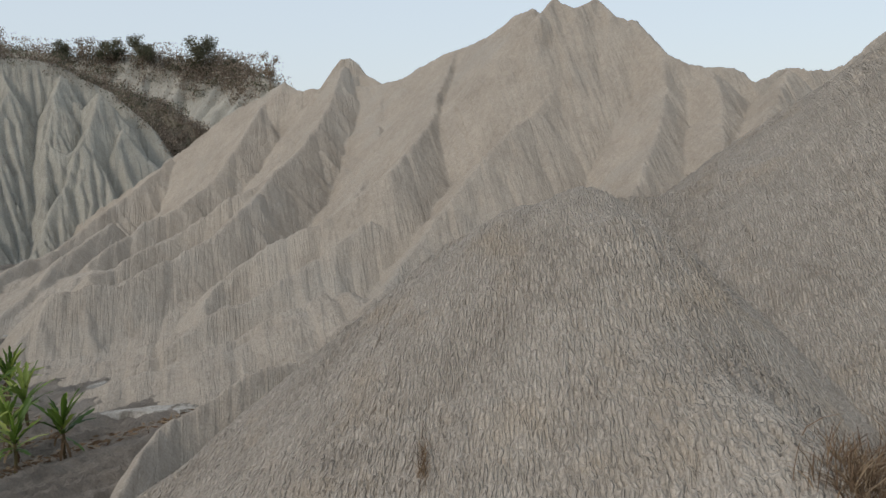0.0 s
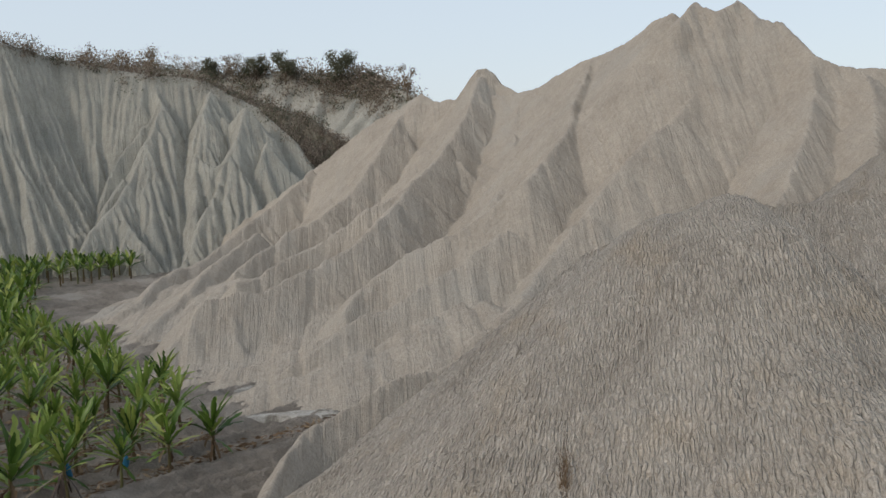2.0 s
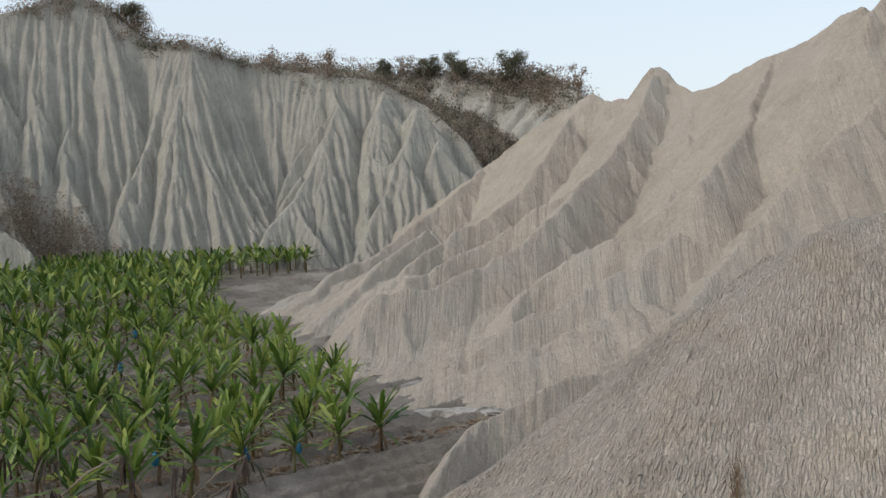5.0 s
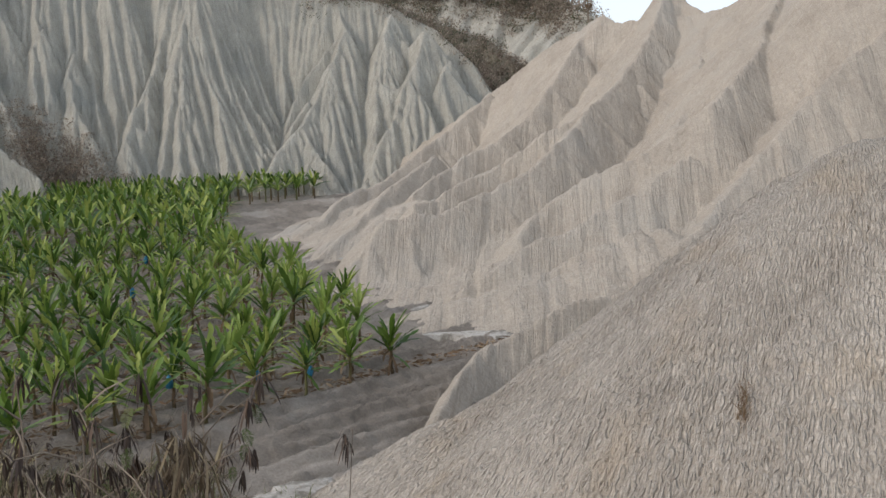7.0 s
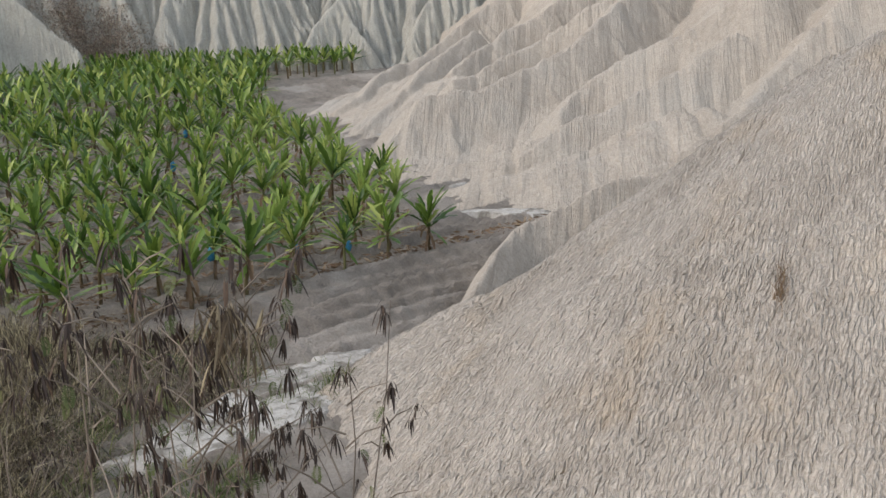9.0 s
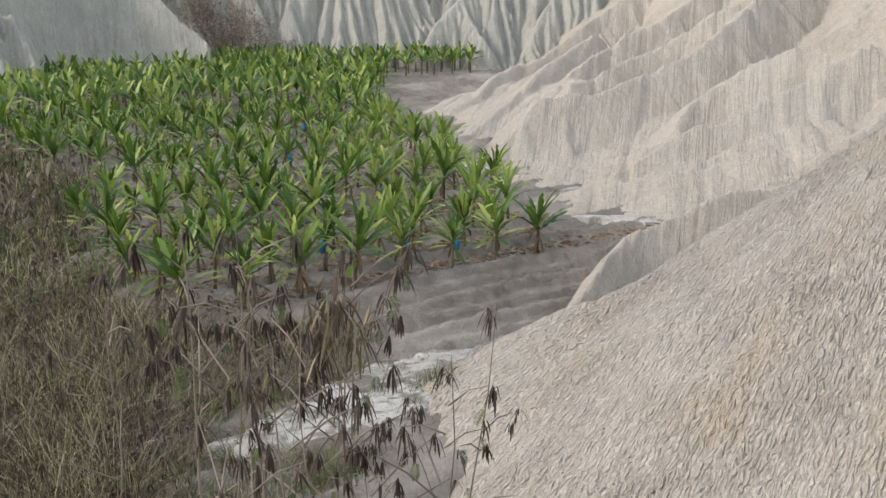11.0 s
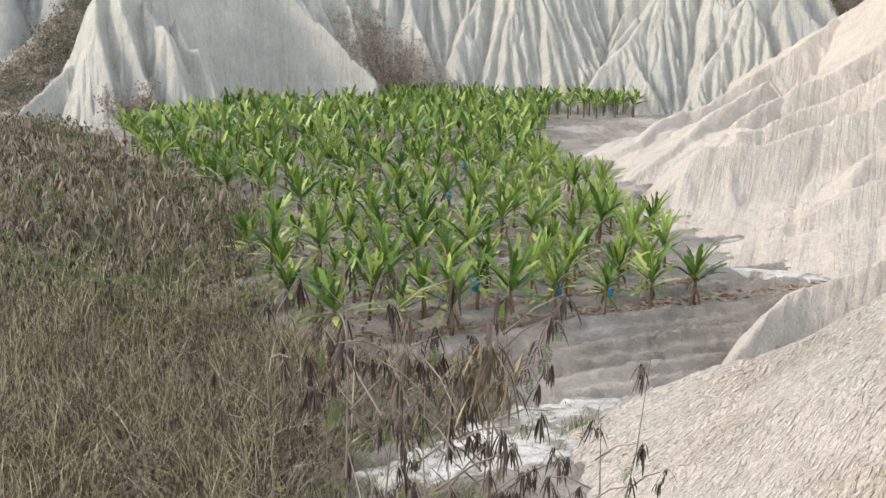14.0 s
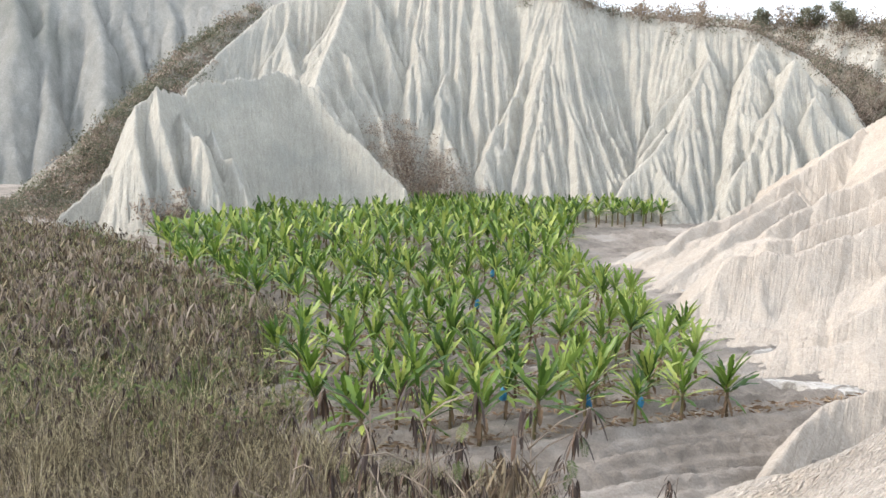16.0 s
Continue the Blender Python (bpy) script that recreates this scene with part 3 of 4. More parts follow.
def cells(u, v, seed):
    """How far a place lies from the border between the blocks of an uneven mosaic."""
    iu, iv = np.floor(u).astype(np.int64), np.floor(v).astype(np.int64)
    f1, f2 = np.full(u.shape, 9.0), np.full(u.shape, 9.0)
    for du_ in (-1, 0, 1):
        for dv_ in (-1, 0, 1):
            a, b = iu + du_, iv + dv_
            d = np.hypot(a + 0.5 + 0.48 * lattice(a, b, seed) - u, b + 0.5 + 0.48 * lattice(a, b, seed + 1) - v)
            f2 = np.minimum(f2, np.maximum(d, f1))
            f1 = np.minimum(f1, d)
    return f2 - f1


def fanned(X, Y, x=3.0, y=34.0):
    """Run across and down a crusted slope, whose ribs spread out from behind its top."""
    dx, dy = X - x, y - Y
    return np.arctan2(dx, dy) * (y - 18.0) + 40.0, np.hypot(dx, dy)


def hill_fan(X, Y):
    return fanned(X, Y, 12.0, 60.0)


def crust(X, Y, h, al, aw, big=1.0, fan=fanned):
    """Rain-cut crust: lumps and grooves that run down the face."""
    a, b = fan(X, Y)
    a = a + grain(X * 0.8, Y * 0.8, 60) * 0.12 + 0.04 * grain(X * 5.3, Y * 5.3, 70)
    b = b + 0.16 * grain(X * 3.7, Y * 3.7, 72)
    block = np.clip(cells(a / (0.12 * big), b / (0.6 * big), 62) / 0.34, 0, 1)
    patch = np.clip(0.9 + 0.6 * grain(X / 1.3, Y / 1.3, 64), 0.3, 1.3)
    n = block * 0.065 * big + 0.08 * np.abs(grain(a / 0.35, b / 1.3, 68)) + 0.04 * np.abs(grain(a / 0.07, b / 0.16, 69))
    pits = np.clip(grain(a / 0.16, b / 0.5, 67) - 0.78, 0, 1)
    split = (np.clip(np.abs(grain(a / 1.7, b / 6.0, 75)) / 0.035, 0, 1) - 1) * np.clip(4 * grain(X / 1.1, Y / 1.1, 76) - 1.2, 0, 1)
    return h + patch * n - 0.1 - 0.25 * pits + 0.16 * split


def pinnacle(X, Y, h, al, aw):
    """The pointed knob on the crest."""
    Xw, Yw = X + 0.25 * grain(X / 1.1, Y / 1.1, 140), Y + 0.25 * grain(X / 1.1, Y / 1.1, 141)
    top, a, w = ridge_height(Xw, Yw, [(KNOB, 1.5), (TIPS, 1.4)], 0.12)
    return np.maximum(h, top + rills(a, w, 0.7, 0.25, 142))


cliff = landform("cliff", cl, (-118, -28, 72, 142), 0.18, [(0.95, 0.34), (0.5, 0.16)], GREY, "grey mudstone cliff cut by sharp rain gullies", 0.22, 11, 0.05, water=(0.13, 4, 2.4), lay=(0.5, 0.866, False))
mountain = landform("mountain", mo, (-42, 46, 29, 117), 0.14, [(1.7, 0.3), (0.6, 0.12)], TAN, "tan mudstone mountain with fluted spurs and bare crest", 0.1, 31, 0.1, water=(0.012, 2, 1.8), extra=pinnacle, soften=1, lay=(0.24, 0.97, True))
landform("cut_bank", [(WALL_SPUR, 1.5)], (-14, -2, 23, 44), 0.06, [(0.8, 0.12), (0.3, 0.08)], TAN, "fluted tan mudstone bank at the field corner", 0.06, 41, 0.1, lay=(0.2, 0.98, True))
knoll = landform("knoll", kn, (-100, -60, 44, 92), 0.14, [(2.2, 1.0), (0.8, 0.5)], GREY, "small pointed grey mudstone hill with narrow fins", 0.12, 51, 0.08, water=(0.04, 3, 3.0), lay=(0.82, 0.57, True))
back = landform("back_cliff", bk, (-160, 0, 110, 235), 0.5, [(3.0, 0.8)], GREY, "pale far mudstone cliff under a wooded plateau", 0.5, 71, water=(0.1, 2, 3.0))
side = landform("side_cliff", sd, (-285, -90, 0, 180), 0.7, [(4.0, 1.2), (1.6, 0.5)], FARGREY_SHADED, "high far grey mudstone cliff with long vertical gullies", 0.6, 91, water=(0.1, 2, 3.0))
scrub_slope = landform("scrub_slope", [(p, 0.9) for p in SCRUB], (-170, -70, 30, 165), 0.9, [(3.0, 0.4)], SLOPE, "low scrub-grown mudstone slope under the cliffs", 0.5, 101)
ravine = landform("ravine_slope", [(RAVINE_TOP, 2.4)], (-75, -15, 108, 160), 0.5, [(2.0, 0.3)], SCRUBSOIL, "scrub-covered ravine slope behind the grey cliff", 0.4, 105)
fx = np.concatenate([steps(-34, -12, 0.3)[:-1], steps(-12, 7.5, 0.027)[:-1], steps(7.5, 34, 0.5)])
fy = np.concatenate([steps(-40, 2, 0.4)[:-1], steps(2, 11, 0.2)[:-1], steps(11, 27, 0.045)[:-1], steps(27, 31, 0.08)[:-1], steps(31, 52, 0.3)])
dune = landform("dune", du, None, 0, [(1.6, 0.10)], DUNE, "crusted pale mudstone ridge with small rain-cut ribs", 0.14, 111, 0.8, crust, axes=(fx, fy), flow=fanned)
hill = landform("hill", hi, (3, 22, 6, 44), 0.055, [(1.6, 0.12)], DUNE, "crusted pale mudstone hill with rain-cut ribs", 0.15, 131, 0.2, lambda X, Y, h, al, aw: crust(X, Y, h, al, aw, 1.3, hill_fan), flow=hill_fan)


def surface(x, y):
    """Height of the land at many places at once."""
    x, y = np.atleast_2d(x), np.atleast_2d(y)
    h = np.zeros(x.shape)
    for lines in ([(RAVINE_TOP, 2.4)], du, mo, cl, kn, bk, sd, [(p, 0.9) for p in SCRUB]):
        h = np.maximum(h, ridge_height(x, y, lines, 0.4)[0])
    return h.ravel()


def land(x, y):
    """Height of the near slope or the field at a place."""
    X, Y = np.array([[x]], float), np.array([[y]], float)
    return max(0.0, float(ridge_height(X, Y, du, 0.5)[0][0, 0]))


# field and the plain beyond: one sheet
ROW = Vector((0.49, 0.87))
ACROSS = Vector((-0.87, 0.49))
gx = np.concatenate([np.linspace(-2500, -130, 14)[:-1], steps(-130, -60, 2.0)[:-1], steps(-60, -30, 0.25)[:-1], steps(-30, 0, 0.12)[:-1], steps(0, 6, 0.3)[:-1], steps(6, 60, 3.0)[:-1], np.linspace(60, 2500, 14)])
gy = np.concatenate([np.linspace(-2500, 6, 14)[:-1], steps(6, 20, 0.25)[:-1], steps(20, 50, 0.12)[:-1], steps(50, 70, 0.25)[:-1], steps(70, 140, 1.0)[:-1], np.linspace(140, 2500, 14)])
X, Y = np.meshgrid(gx, gy)
across = X * ACROSS.x + Y * ACROSS.y
fine = np.clip(1 - np.hypot(X + 25, Y - 45) / 70, 0, 1) > 0
clod = np.clip(0.42 - cells(X / 0.42 + 0.2 * grain(X * 3, Y * 3, 86), Y / 0.42, 85), 0, 1)
furrow = 0.24 * np.sin(2 * np.pi * (across + 0.35 * grain(X / 5, Y / 5, 81)) / 2.25 + 1.6) ** 3 + 0.07 * np.sin(2 * np.pi * across / 0.75 + 2 * grain(X / 3, Y / 3, 80)) + 0.07 * grain(X / 1.5, Y / 1.5, 82) + 0.06 * np.abs(grain(X / 0.55, Y / 0.55, 83)) * (grain(X / 4, Y / 4, 84) > -0.2)
furrow = furrow - 0.2 * clod * np.clip(grain(X / 2.2, Y / 2.2, 87) + 0.5, 0, 1) + 0.12 * np.abs(grain(X / 0.27, Y / 0.27, 88)) + 0.05 * (grain(X / 0.7, Y / 0.35, 89) > 0.35)
Z = np.where(fine, furrow, 0.0) - 0.05
gm = sheet("ground", gx, gy, Z)
gm.materials.append(SOIL)
tagged(new("ground", gm), "dark grey-brown furrowed field soil, bare and dry", "ground", kind="structure")

# ---- plants ----
def part(name, me, material, parent, label="", m=None):
    """One mesh object under a thing."""
    if not me.materials:
        me.materials.append(material)
    ob = new(name, me)
    ob.parent = parent
    if m is not None:
        ob.matrix_basis = m
    if label:
        ob["label"] = label
    return ob


def tube(points, radii, sides=6):
    """Vertices and quads of a round stem along points."""
    co, quads = [], []
    n = len(points)
    for i, (p, r) in enumerate(zip(points, radii)):
        p = Vector(p)
        d = (Vector(points[min(i + 1, n - 1)]) - Vector(points[max(i - 1, 0)])).normalized()
        a = d.orthogonal().normalized()
        b = d.cross(a)
        for k in range(sides):
            t = 2 * math.pi * k / sides
            co.append(p + (a * math.cos(t) + b * math.sin(t)) * r)
    for i in range(n - 1):
        for k in range(sides):
            j = (k + 1) % sides
            quads.append((i * sides + k, i * sides + j, (i + 1) * sides + j, (i + 1) * sides + k))
    return np.array([tuple(c) for c in co]), np.array(quads)


def join(pieces):
    co, quads, k = [], [], 0
    for c, q in pieces:
        co.append(c)
        quads.append(q + k)
        k += len(c)
    return np.concatenate(co), np.concatenate(quads)


def blade(length, width, rise, droop, rnd, torn=0.3, stalk=0.16, fold=0.35):
    """A long leaf along +x from the origin: stalk, midrib fold, wavy and torn margin."""
    n = 12
    p, a = Vector((0, 0, 0)), rise
    co, quads = [], []
    for i in range(n + 1):
        t = i / n
        u = max(0.0, (t - stalk) / (1 - stalk))
        w = 0.022 + width * 0.5 * (math.sin(math.pi * min(1, u * 0.93 + 0.05)) ** 0.6 if u > 0 else 0)
        if i == n:
            w = 0.012
        cut = 1 - (torn * rnd.uniform(0.2, 1) if (u > 0 and rnd.random() < 0.45) else 0)
        cut2 = 1 - (torn * rnd.uniform(0.2, 1) if (u > 0 and rnd.random() < 0.45) else 0)
        nrm = Vector((-math.sin(a), 0, math.cos(a)))
        lift = fold * (1 - 0.4 * t)
        co += [p + Vector((0, w * cut, 0)) + nrm * (w * cut * lift + rnd.uniform(-.015, .015)), p, p + Vector((0, -w * cut2, 0)) + nrm * (w * cut2 * lift + rnd.uniform(-.015, .015))]
        p = p + Vector((math.cos(a), 0, math.sin(a))) * (length / n)
        a -= droop / n * (0.3 + 1.4 * t)
    for i in range(n):
        k = i * 3
        quads += [(k, k + 3, k + 4, k + 1), (k + 1, k + 4, k + 5, k + 2)]
    return np.array([tuple(c) for c in co]), np.array(quads)


rnd = random.Random(5)
LEAVES = []
for rise, droop, ln, wide, fold in ((1.42, 0.2, 1.3, 0.16, 0.9), (1.25, 0.3, 1.45, 0.19, 0.8), (1.08, 0.35, 1.5, 0.2, 0.6), (0.9, 0.4, 1.5, 0.2, 0.5), (0.7, 0.5, 1.45, 0.2, 0.4), (0.45, 0.6, 1.4, 0.19, -0.3), (0.15, 0.7, 1.3, 0.19, -0.5), (-0.35, 0.7, 1.05, 0.17, -0.8)):
    me = fast_mesh("leaf", *blade(ln, wide, rise, droop, rnd, 0.6, 0.12, fold))
    me.materials.append(LEAF)
    LEAVES.append(me)
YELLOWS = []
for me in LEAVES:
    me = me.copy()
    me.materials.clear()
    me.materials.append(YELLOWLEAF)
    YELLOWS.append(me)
DRY = []
for rise, droop, ln in ((-0.9, 0.5, 0.75), (-1.2, 0.2, 0.8), (-0.6, 1.0, 0.7)):
    me = fast_mesh("dead_leaf", *blade(ln, 0.11, rise, droop, rnd, 0.6, 0.1, 0.9))
    me.materials.append(DEADLEAF)
    DRY.append(me)


def stem_mesh(h):
    pts = [(0.02 * math.sin(i * 1.3), 0.02 * math.cos(i * 1.7), -0.1 + (h + 0.25) * i / 6) for i in range(7)]
    me = fast_mesh("pseudostem", *tube(pts, [0.075, 0.065, 0.06, 0.058, 0.055, 0.05, 0.04], 8))
    me.materials.append(STEM)
    return me


def bag_mesh():
    pts = [(0, 0, 0.0), (0, 0, -0.05), (0.01, 0, -0.15), (0.0, 0.01, -0.38), (0.01, 0.01, -0.5), (0, 0, -0.56)]
    c, q = tube(pts, [0.02, 0.07, 0.14, 0.16, 0.13, 0.09], 9)
    r = random.Random(3)
    c = c + np.array([[r.uniform(-.045, .045) for _ in range(3)] for _ in range(len(c))])
    me = fast_mesh("fruit_bag", c, q)
    me.materials.append(BAG)
    return me


def rolled_leaf():
    pts = [(0, 0, 0), (0.02, 0, 0.4), (0.04, 0.02, 0.8), (0.07, 0.03, 1.25)]
    c, q = tube(pts, [0.03, 0.06, 0.075, 0.02], 6)
    me = fast_mesh("rolled_leaf", c, q)
    me.materials.append(NEWLEAF)
    return me


ROLLED, BAGS = rolled_leaf(), bag_mesh()


def banana(stem_h, leaves, seed, bag=False, rolled=False, dry=2, leaf=None):
    """A banana plant at the origin: stem, fan of leaves, hanging dead leaves, at times a bagged bunch."""
    r = random.Random(seed)
    root = new("banana_plant")
    part("pseudostem", stem_mesh(stem_h), STEM, root)
    turn = r.uniform(0, 360)
    for i in range(leaves):
        me = (leaf or LEAVES)[min(7, int(i * 7.4 / leaves)) if r.random() < 0.7 else r.randrange(6)]
        s = r.uniform(0.75, 1.1)
        part("leaf", me, LEAF, root, m=pose(0, 0, stem_h + 0.15 - 0.022 * i, r.uniform(-22, 22), r.uniform(-12, 12), turn + i * 137.5 + r.uniform(-20, 20)) @ Matrix.Scale(s, 4))
    for i in range(dry):
        part("dead_leaf", DRY[r.randrange(3)], DEADLEAF, root, "brown withered leaf", pose(0, 0, stem_h - 0.15 - 0.1 * i, 0, 0, r.uniform(0, 360)))
    if rolled:
        part("rolled_leaf", ROLLED, NEWLEAF, root, "pale yellow-green rolled young leaf", pose(0, 0, stem_h - 0.05, r.uniform(-8, 8), r.uniform(-8, 8), 0))
    if bag:
        part("fruit_bag", BAGS, BAG, root, "blue plastic bag over the fruit bunch", pose(0.17, 0, stem_h + 0.02, 0, 0, 0) @ Matrix.Scale(0.85, 4))
    return root


KINDS = [("green banana plant with upright leaves in field soil", banana(1.15, 22, 1)),
         ("green banana plant with torn leaves and brown lower leaves", banana(1.05, 21, 2, dry=4)),
         ("tall green banana plant with a pale rolled young leaf", banana(1.25, 21, 3, rolled=True)),
         ("banana plant with a blue bag round its fruit", banana(1.3, 21, 4, bag=True, dry=3)),
         ("young green banana plant with a short stem", banana(0.75, 19, 6, dry=1)),
         ("green banana plant with wide spreading leaves", banana(1.1, 23, 7)),
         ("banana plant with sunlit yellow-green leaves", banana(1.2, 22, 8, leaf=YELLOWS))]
for label, ob in KINDS:
    tagged(ob, label, "banana plant", "banana plants in the field")


def inside(x, y, poly):
    hit = False
    for (x1, y1), (x2, y2) in zip(poly, poly[1:] + poly[:1]):
        if (y1 > y) != (y2 > y) and x < (x2 - x1) * (y - y1) / (y2 - y1) + x1:
            hit = not hit
    return hit


FIELD = [(-12.5, 33.8), (-17.3, 24.5), (-19.4, 21.1), (-23.0, 22.8), (-29.5, 27.3), (-36.0, 34.1), (-42.6, 36.5), (-52.2, 38.2), (-61.5, 44.0), (-74.0, 60.6), (-74.7, 70.7), (-67.8, 73.4), (-72.8, 88.3), (-49.0, 106.5), (-44.9, 97.6), (-51.4, 88.9), (-36.6, 61.6), (-28.5, 54.5), (-20.8, 44.7), (-14.4, 37.0)]
first = Vector((-17.99, 25.42))
spots = []
rnd = random.Random(21)
for i in range(-1, 60):
    for j in range(-60, 70):
        p = first + ROW * (1.97 * j) + ACROSS * (2.25 * i)
        if i > 0:
            p = p + Vector((rnd.uniform(-0.35, 0.35), rnd.uniform(-0.35, 0.35)))
        if inside(p.x, p.y, FIELD) and rnd.random() > 0.05:
            spots.append((p.length, p.x, p.y, i, j))
spots.sort()
used = set()
far = []
last = {}
for _, _, _, i, j in spots:
    last[i] = max(last.get(i, -99), j)
for n, (r, x, y, i, j) in enumerate(spots):
    if n < 196:
        k = rnd.choices(range(6), (5, 4, 3.6, 0.7, 1.2, 5))[0]
        if i == 0 and j in (2, 3):
            k = 3
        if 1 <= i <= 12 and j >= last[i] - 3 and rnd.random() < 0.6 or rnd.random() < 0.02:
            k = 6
        s = rnd.uniform(0.8, 1.1)
        m = pose(x, y, -0.02, rnd.uniform(-5, 5), rnd.uniform(-5, 5), rnd.uniform(0, 360)) @ Matrix.Scale(s, 4)
        if k in used:
            copy_thing(KINDS[k][1], m)
        else:
            used.add(k)
            KINDS[k][1].matrix_basis = m
    else:
        far.append((x, y))
far_parts = []
for x, y in far:
    h = rnd.uniform(1.1, 1.5)
    c, q = tube([(x, y, -0.1), (x, y, h * 0.5), (x, y, h)], [0.1, 0.09, 0.06], 5)
    far_parts.append((c, q))
far_leaves = []
for x, y in far:
    h, t0 = rnd.uniform(1.1, 1.5), rnd.uniform(0, 6)
    for i in range(10):
        c, q = blade(rnd.uniform(1.5, 2.0), 0.28, rnd.uniform(0.1, 1.4), rnd.uniform(0.2, 0.6), rnd)
        t = t0 + i * 2.4
        c = np.stack([c[:, 0] * math.cos(t) - c[:, 1] * math.sin(t) + x, c[:, 0] * math.sin(t) + c[:, 1] * math.cos(t) + y, c[:, 2] + h], 1)
        far_leaves.append((c, q))
if far:
    root = tagged(new("banana_rows"), "distant rows of green banana plants at the cliff foot", "banana plants", kind="stuff")
    part("pseudostems", fast_mesh("pseudostems", *join(far_parts)), STEM, root)
    part("leaves", fast_mesh("leaves", *join(far_leaves)), LEAF, root)


def flakes(centres, size, aspect, gen, tilt=1.0):
    """Many small leaf-shaped quads at the centres, turned at random."""
    n = len(centres)
    d = gen.normal(0, 1, (n, 3)) * np.array([1, 1, tilt])
    d /= np.linalg.norm(d, axis=1, keepdims=True)
    e = gen.normal(0, 1, (n, 3))
    e -= d * (e * d).sum(1, keepdims=True)
    e /= np.linalg.norm(e, axis=1, keepdims=True)
    s = size * gen.uniform(0.5, 1.4, (n, 1))
    a, b = d * s, e * s * aspect
    co = np.stack([centres - a, centres + b, centres + a, centres - b], 1).reshape(-1, 3)
    return co, np.arange(4 * n).reshape(-1, 4)


def blades(base, height, lean, width, gen):
    """Grass blades: two-piece bent strips."""
    n = len(base)
    t = gen.uniform(0, 2 * np.pi, n)
    out = np.stack([np.cos(t), np.sin(t), np.zeros(n)], 1)
    side = np.stack([-np.sin(t), np.cos(t), np.zeros(n)], 1)
    sp = gen.uniform(0, 2 * np.pi, n)
    side = side * np.cos(sp)[:, None] + out * np.sin(sp)[:, None]
    h = height * gen.uniform(0.4, 1.2, (n, 1))
    ln = lean * gen.uniform(0.1, 1.3, (n, 1))
    up = np.array([[0, 0, 1.0]])
    w = width * gen.uniform(0.6, 1.4, (n, 1))
    rows = []
    for f, wide in ((0.0, 1.0), (0.35, 0.9), (0.65, 0.75), (0.87, 0.5), (1.0, 0.12)):
        p = base + out * ln * h * f ** 1.7 + up * h * (f - 0.33 * ln * f ** 2.6)
        rows += [p - side * w * wide, p + side * w * wide]
    co = np.stack(rows, 1).reshape(-1, 3)
    k = np.arange(n)[:, None] * 10
    return co, np.concatenate([k + np.array([[2 * i, 2 * i + 1, 2 * i + 3, 2 * i + 2]]) for i in range(4)])


def clusters(centres, per, length, width, gen):
    """Bunches of strips that spread from a point and hang down."""
    c = np.repeat(centres, per, 0)
    n = len(c)
    t = gen.uniform(0, 2 * np.pi, n)
    out = np.stack([np.cos(t), np.sin(t), np.zeros(n)], 1)
    side = np.stack([-np.sin(t), np.cos(t), gen.normal(0, 0.3, n)], 1)
    L = np.repeat(length * gen.uniform(0.5, 1.3, (len(centres), 1)), per, 0) * gen.uniform(0.6, 1.2, (n, 1))
    sp = gen.uniform(0.15, 1.0, (n, 1))
    w = width * gen.uniform(0.5, 1.4, (n, 1))
    down = np.array([[0, 0, -1.0]])
    rows = []
    for f, wide in ((0.0, 0.25), (0.35, 0.9), (0.7, 1.0), (1.0, 0.2)):
        p = c + out * L * sp * f ** 0.6 + down * L * f ** 1.3
        rows += [p - side * w * wide, p + side * w * wide]
    co = np.stack(rows, 1).reshape(-1, 3)
    k = np.arange(n)[:, None] * 8
    return co, np.concatenate([k + np.array([[2 * i, 2 * i + 1, 2 * i + 3, 2 * i + 2]]) for i in range(3)])


def stuff(name, co, quads, material, label, category):
    me = fast_mesh(name, co, quads, False)
    me.materials.append(material)
    return tagged(new(name, me), label, category, kind="stuff")


def scatter(poly, n, gen, bare=None):
    """Places inside a polygon on the land, but not in the bare one."""
    a = np.array(poly)
    lo, hi_ = a.min(0), a.max(0)
    out = []
    while len(out) < n:
        x, y = gen.uniform(lo[0], hi_[0]), gen.uniform(lo[1], hi_[1])
        if inside(x, y, poly) and not (bare and inside(x, y, bare)):
            out.append((x, y))
    return np.array(out)


gen = np.random.default_rng(9)


def tufts(poly, clumps, per, spread, height, lean, width, bare=None):
    c = scatter(poly, clumps, gen, bare)
    hs = gen.uniform(0.5, 1.2, clumps)
    xy = np.repeat(c, per, 0) + gen.normal(0, spread, (clumps * per, 2))
    z = surface(xy[:, 0], xy[:, 1])
    return blades(np.column_stack([xy, z - 0.03]), height * np.repeat(hs, per)[:, None], lean, width, gen)


THICKET = [(-34.2, 12.2), (-28.4, 18.6), (-24.9, 21.0), (-18.4, 20.9), (-15.4, 16.2), (-13.5, 13.5), (-12.4, 11.2), (-15.7, 9.0), (-26.1, 7.7)]
WEEDS = [(-30.8, 10.9), (-21.5, 18.8), (-22.4, 21.7), (-29.9, 27.0), (-36.0, 34.1), (-42.6, 36.5), (-52.2, 38.2), (-65.2, 44.7), (-74.5, 47.5), (-84.0, 44.0), (-80.0, 27.6)]
VERGE = [(-18.6, 19.6), (-18.0, 22.4), (-14.1, 22.8), (-11.7, 18.9), (-10.2, 15.2), (-10.2, 12.7), (-12.1, 11.4)]
GAP = [(-11.1, 22.8), (-12.9, 19.8), (-14.3, 17.0), (-12.8, 13.6), (-10.2, 13.6), (-9.8, 19.6)]
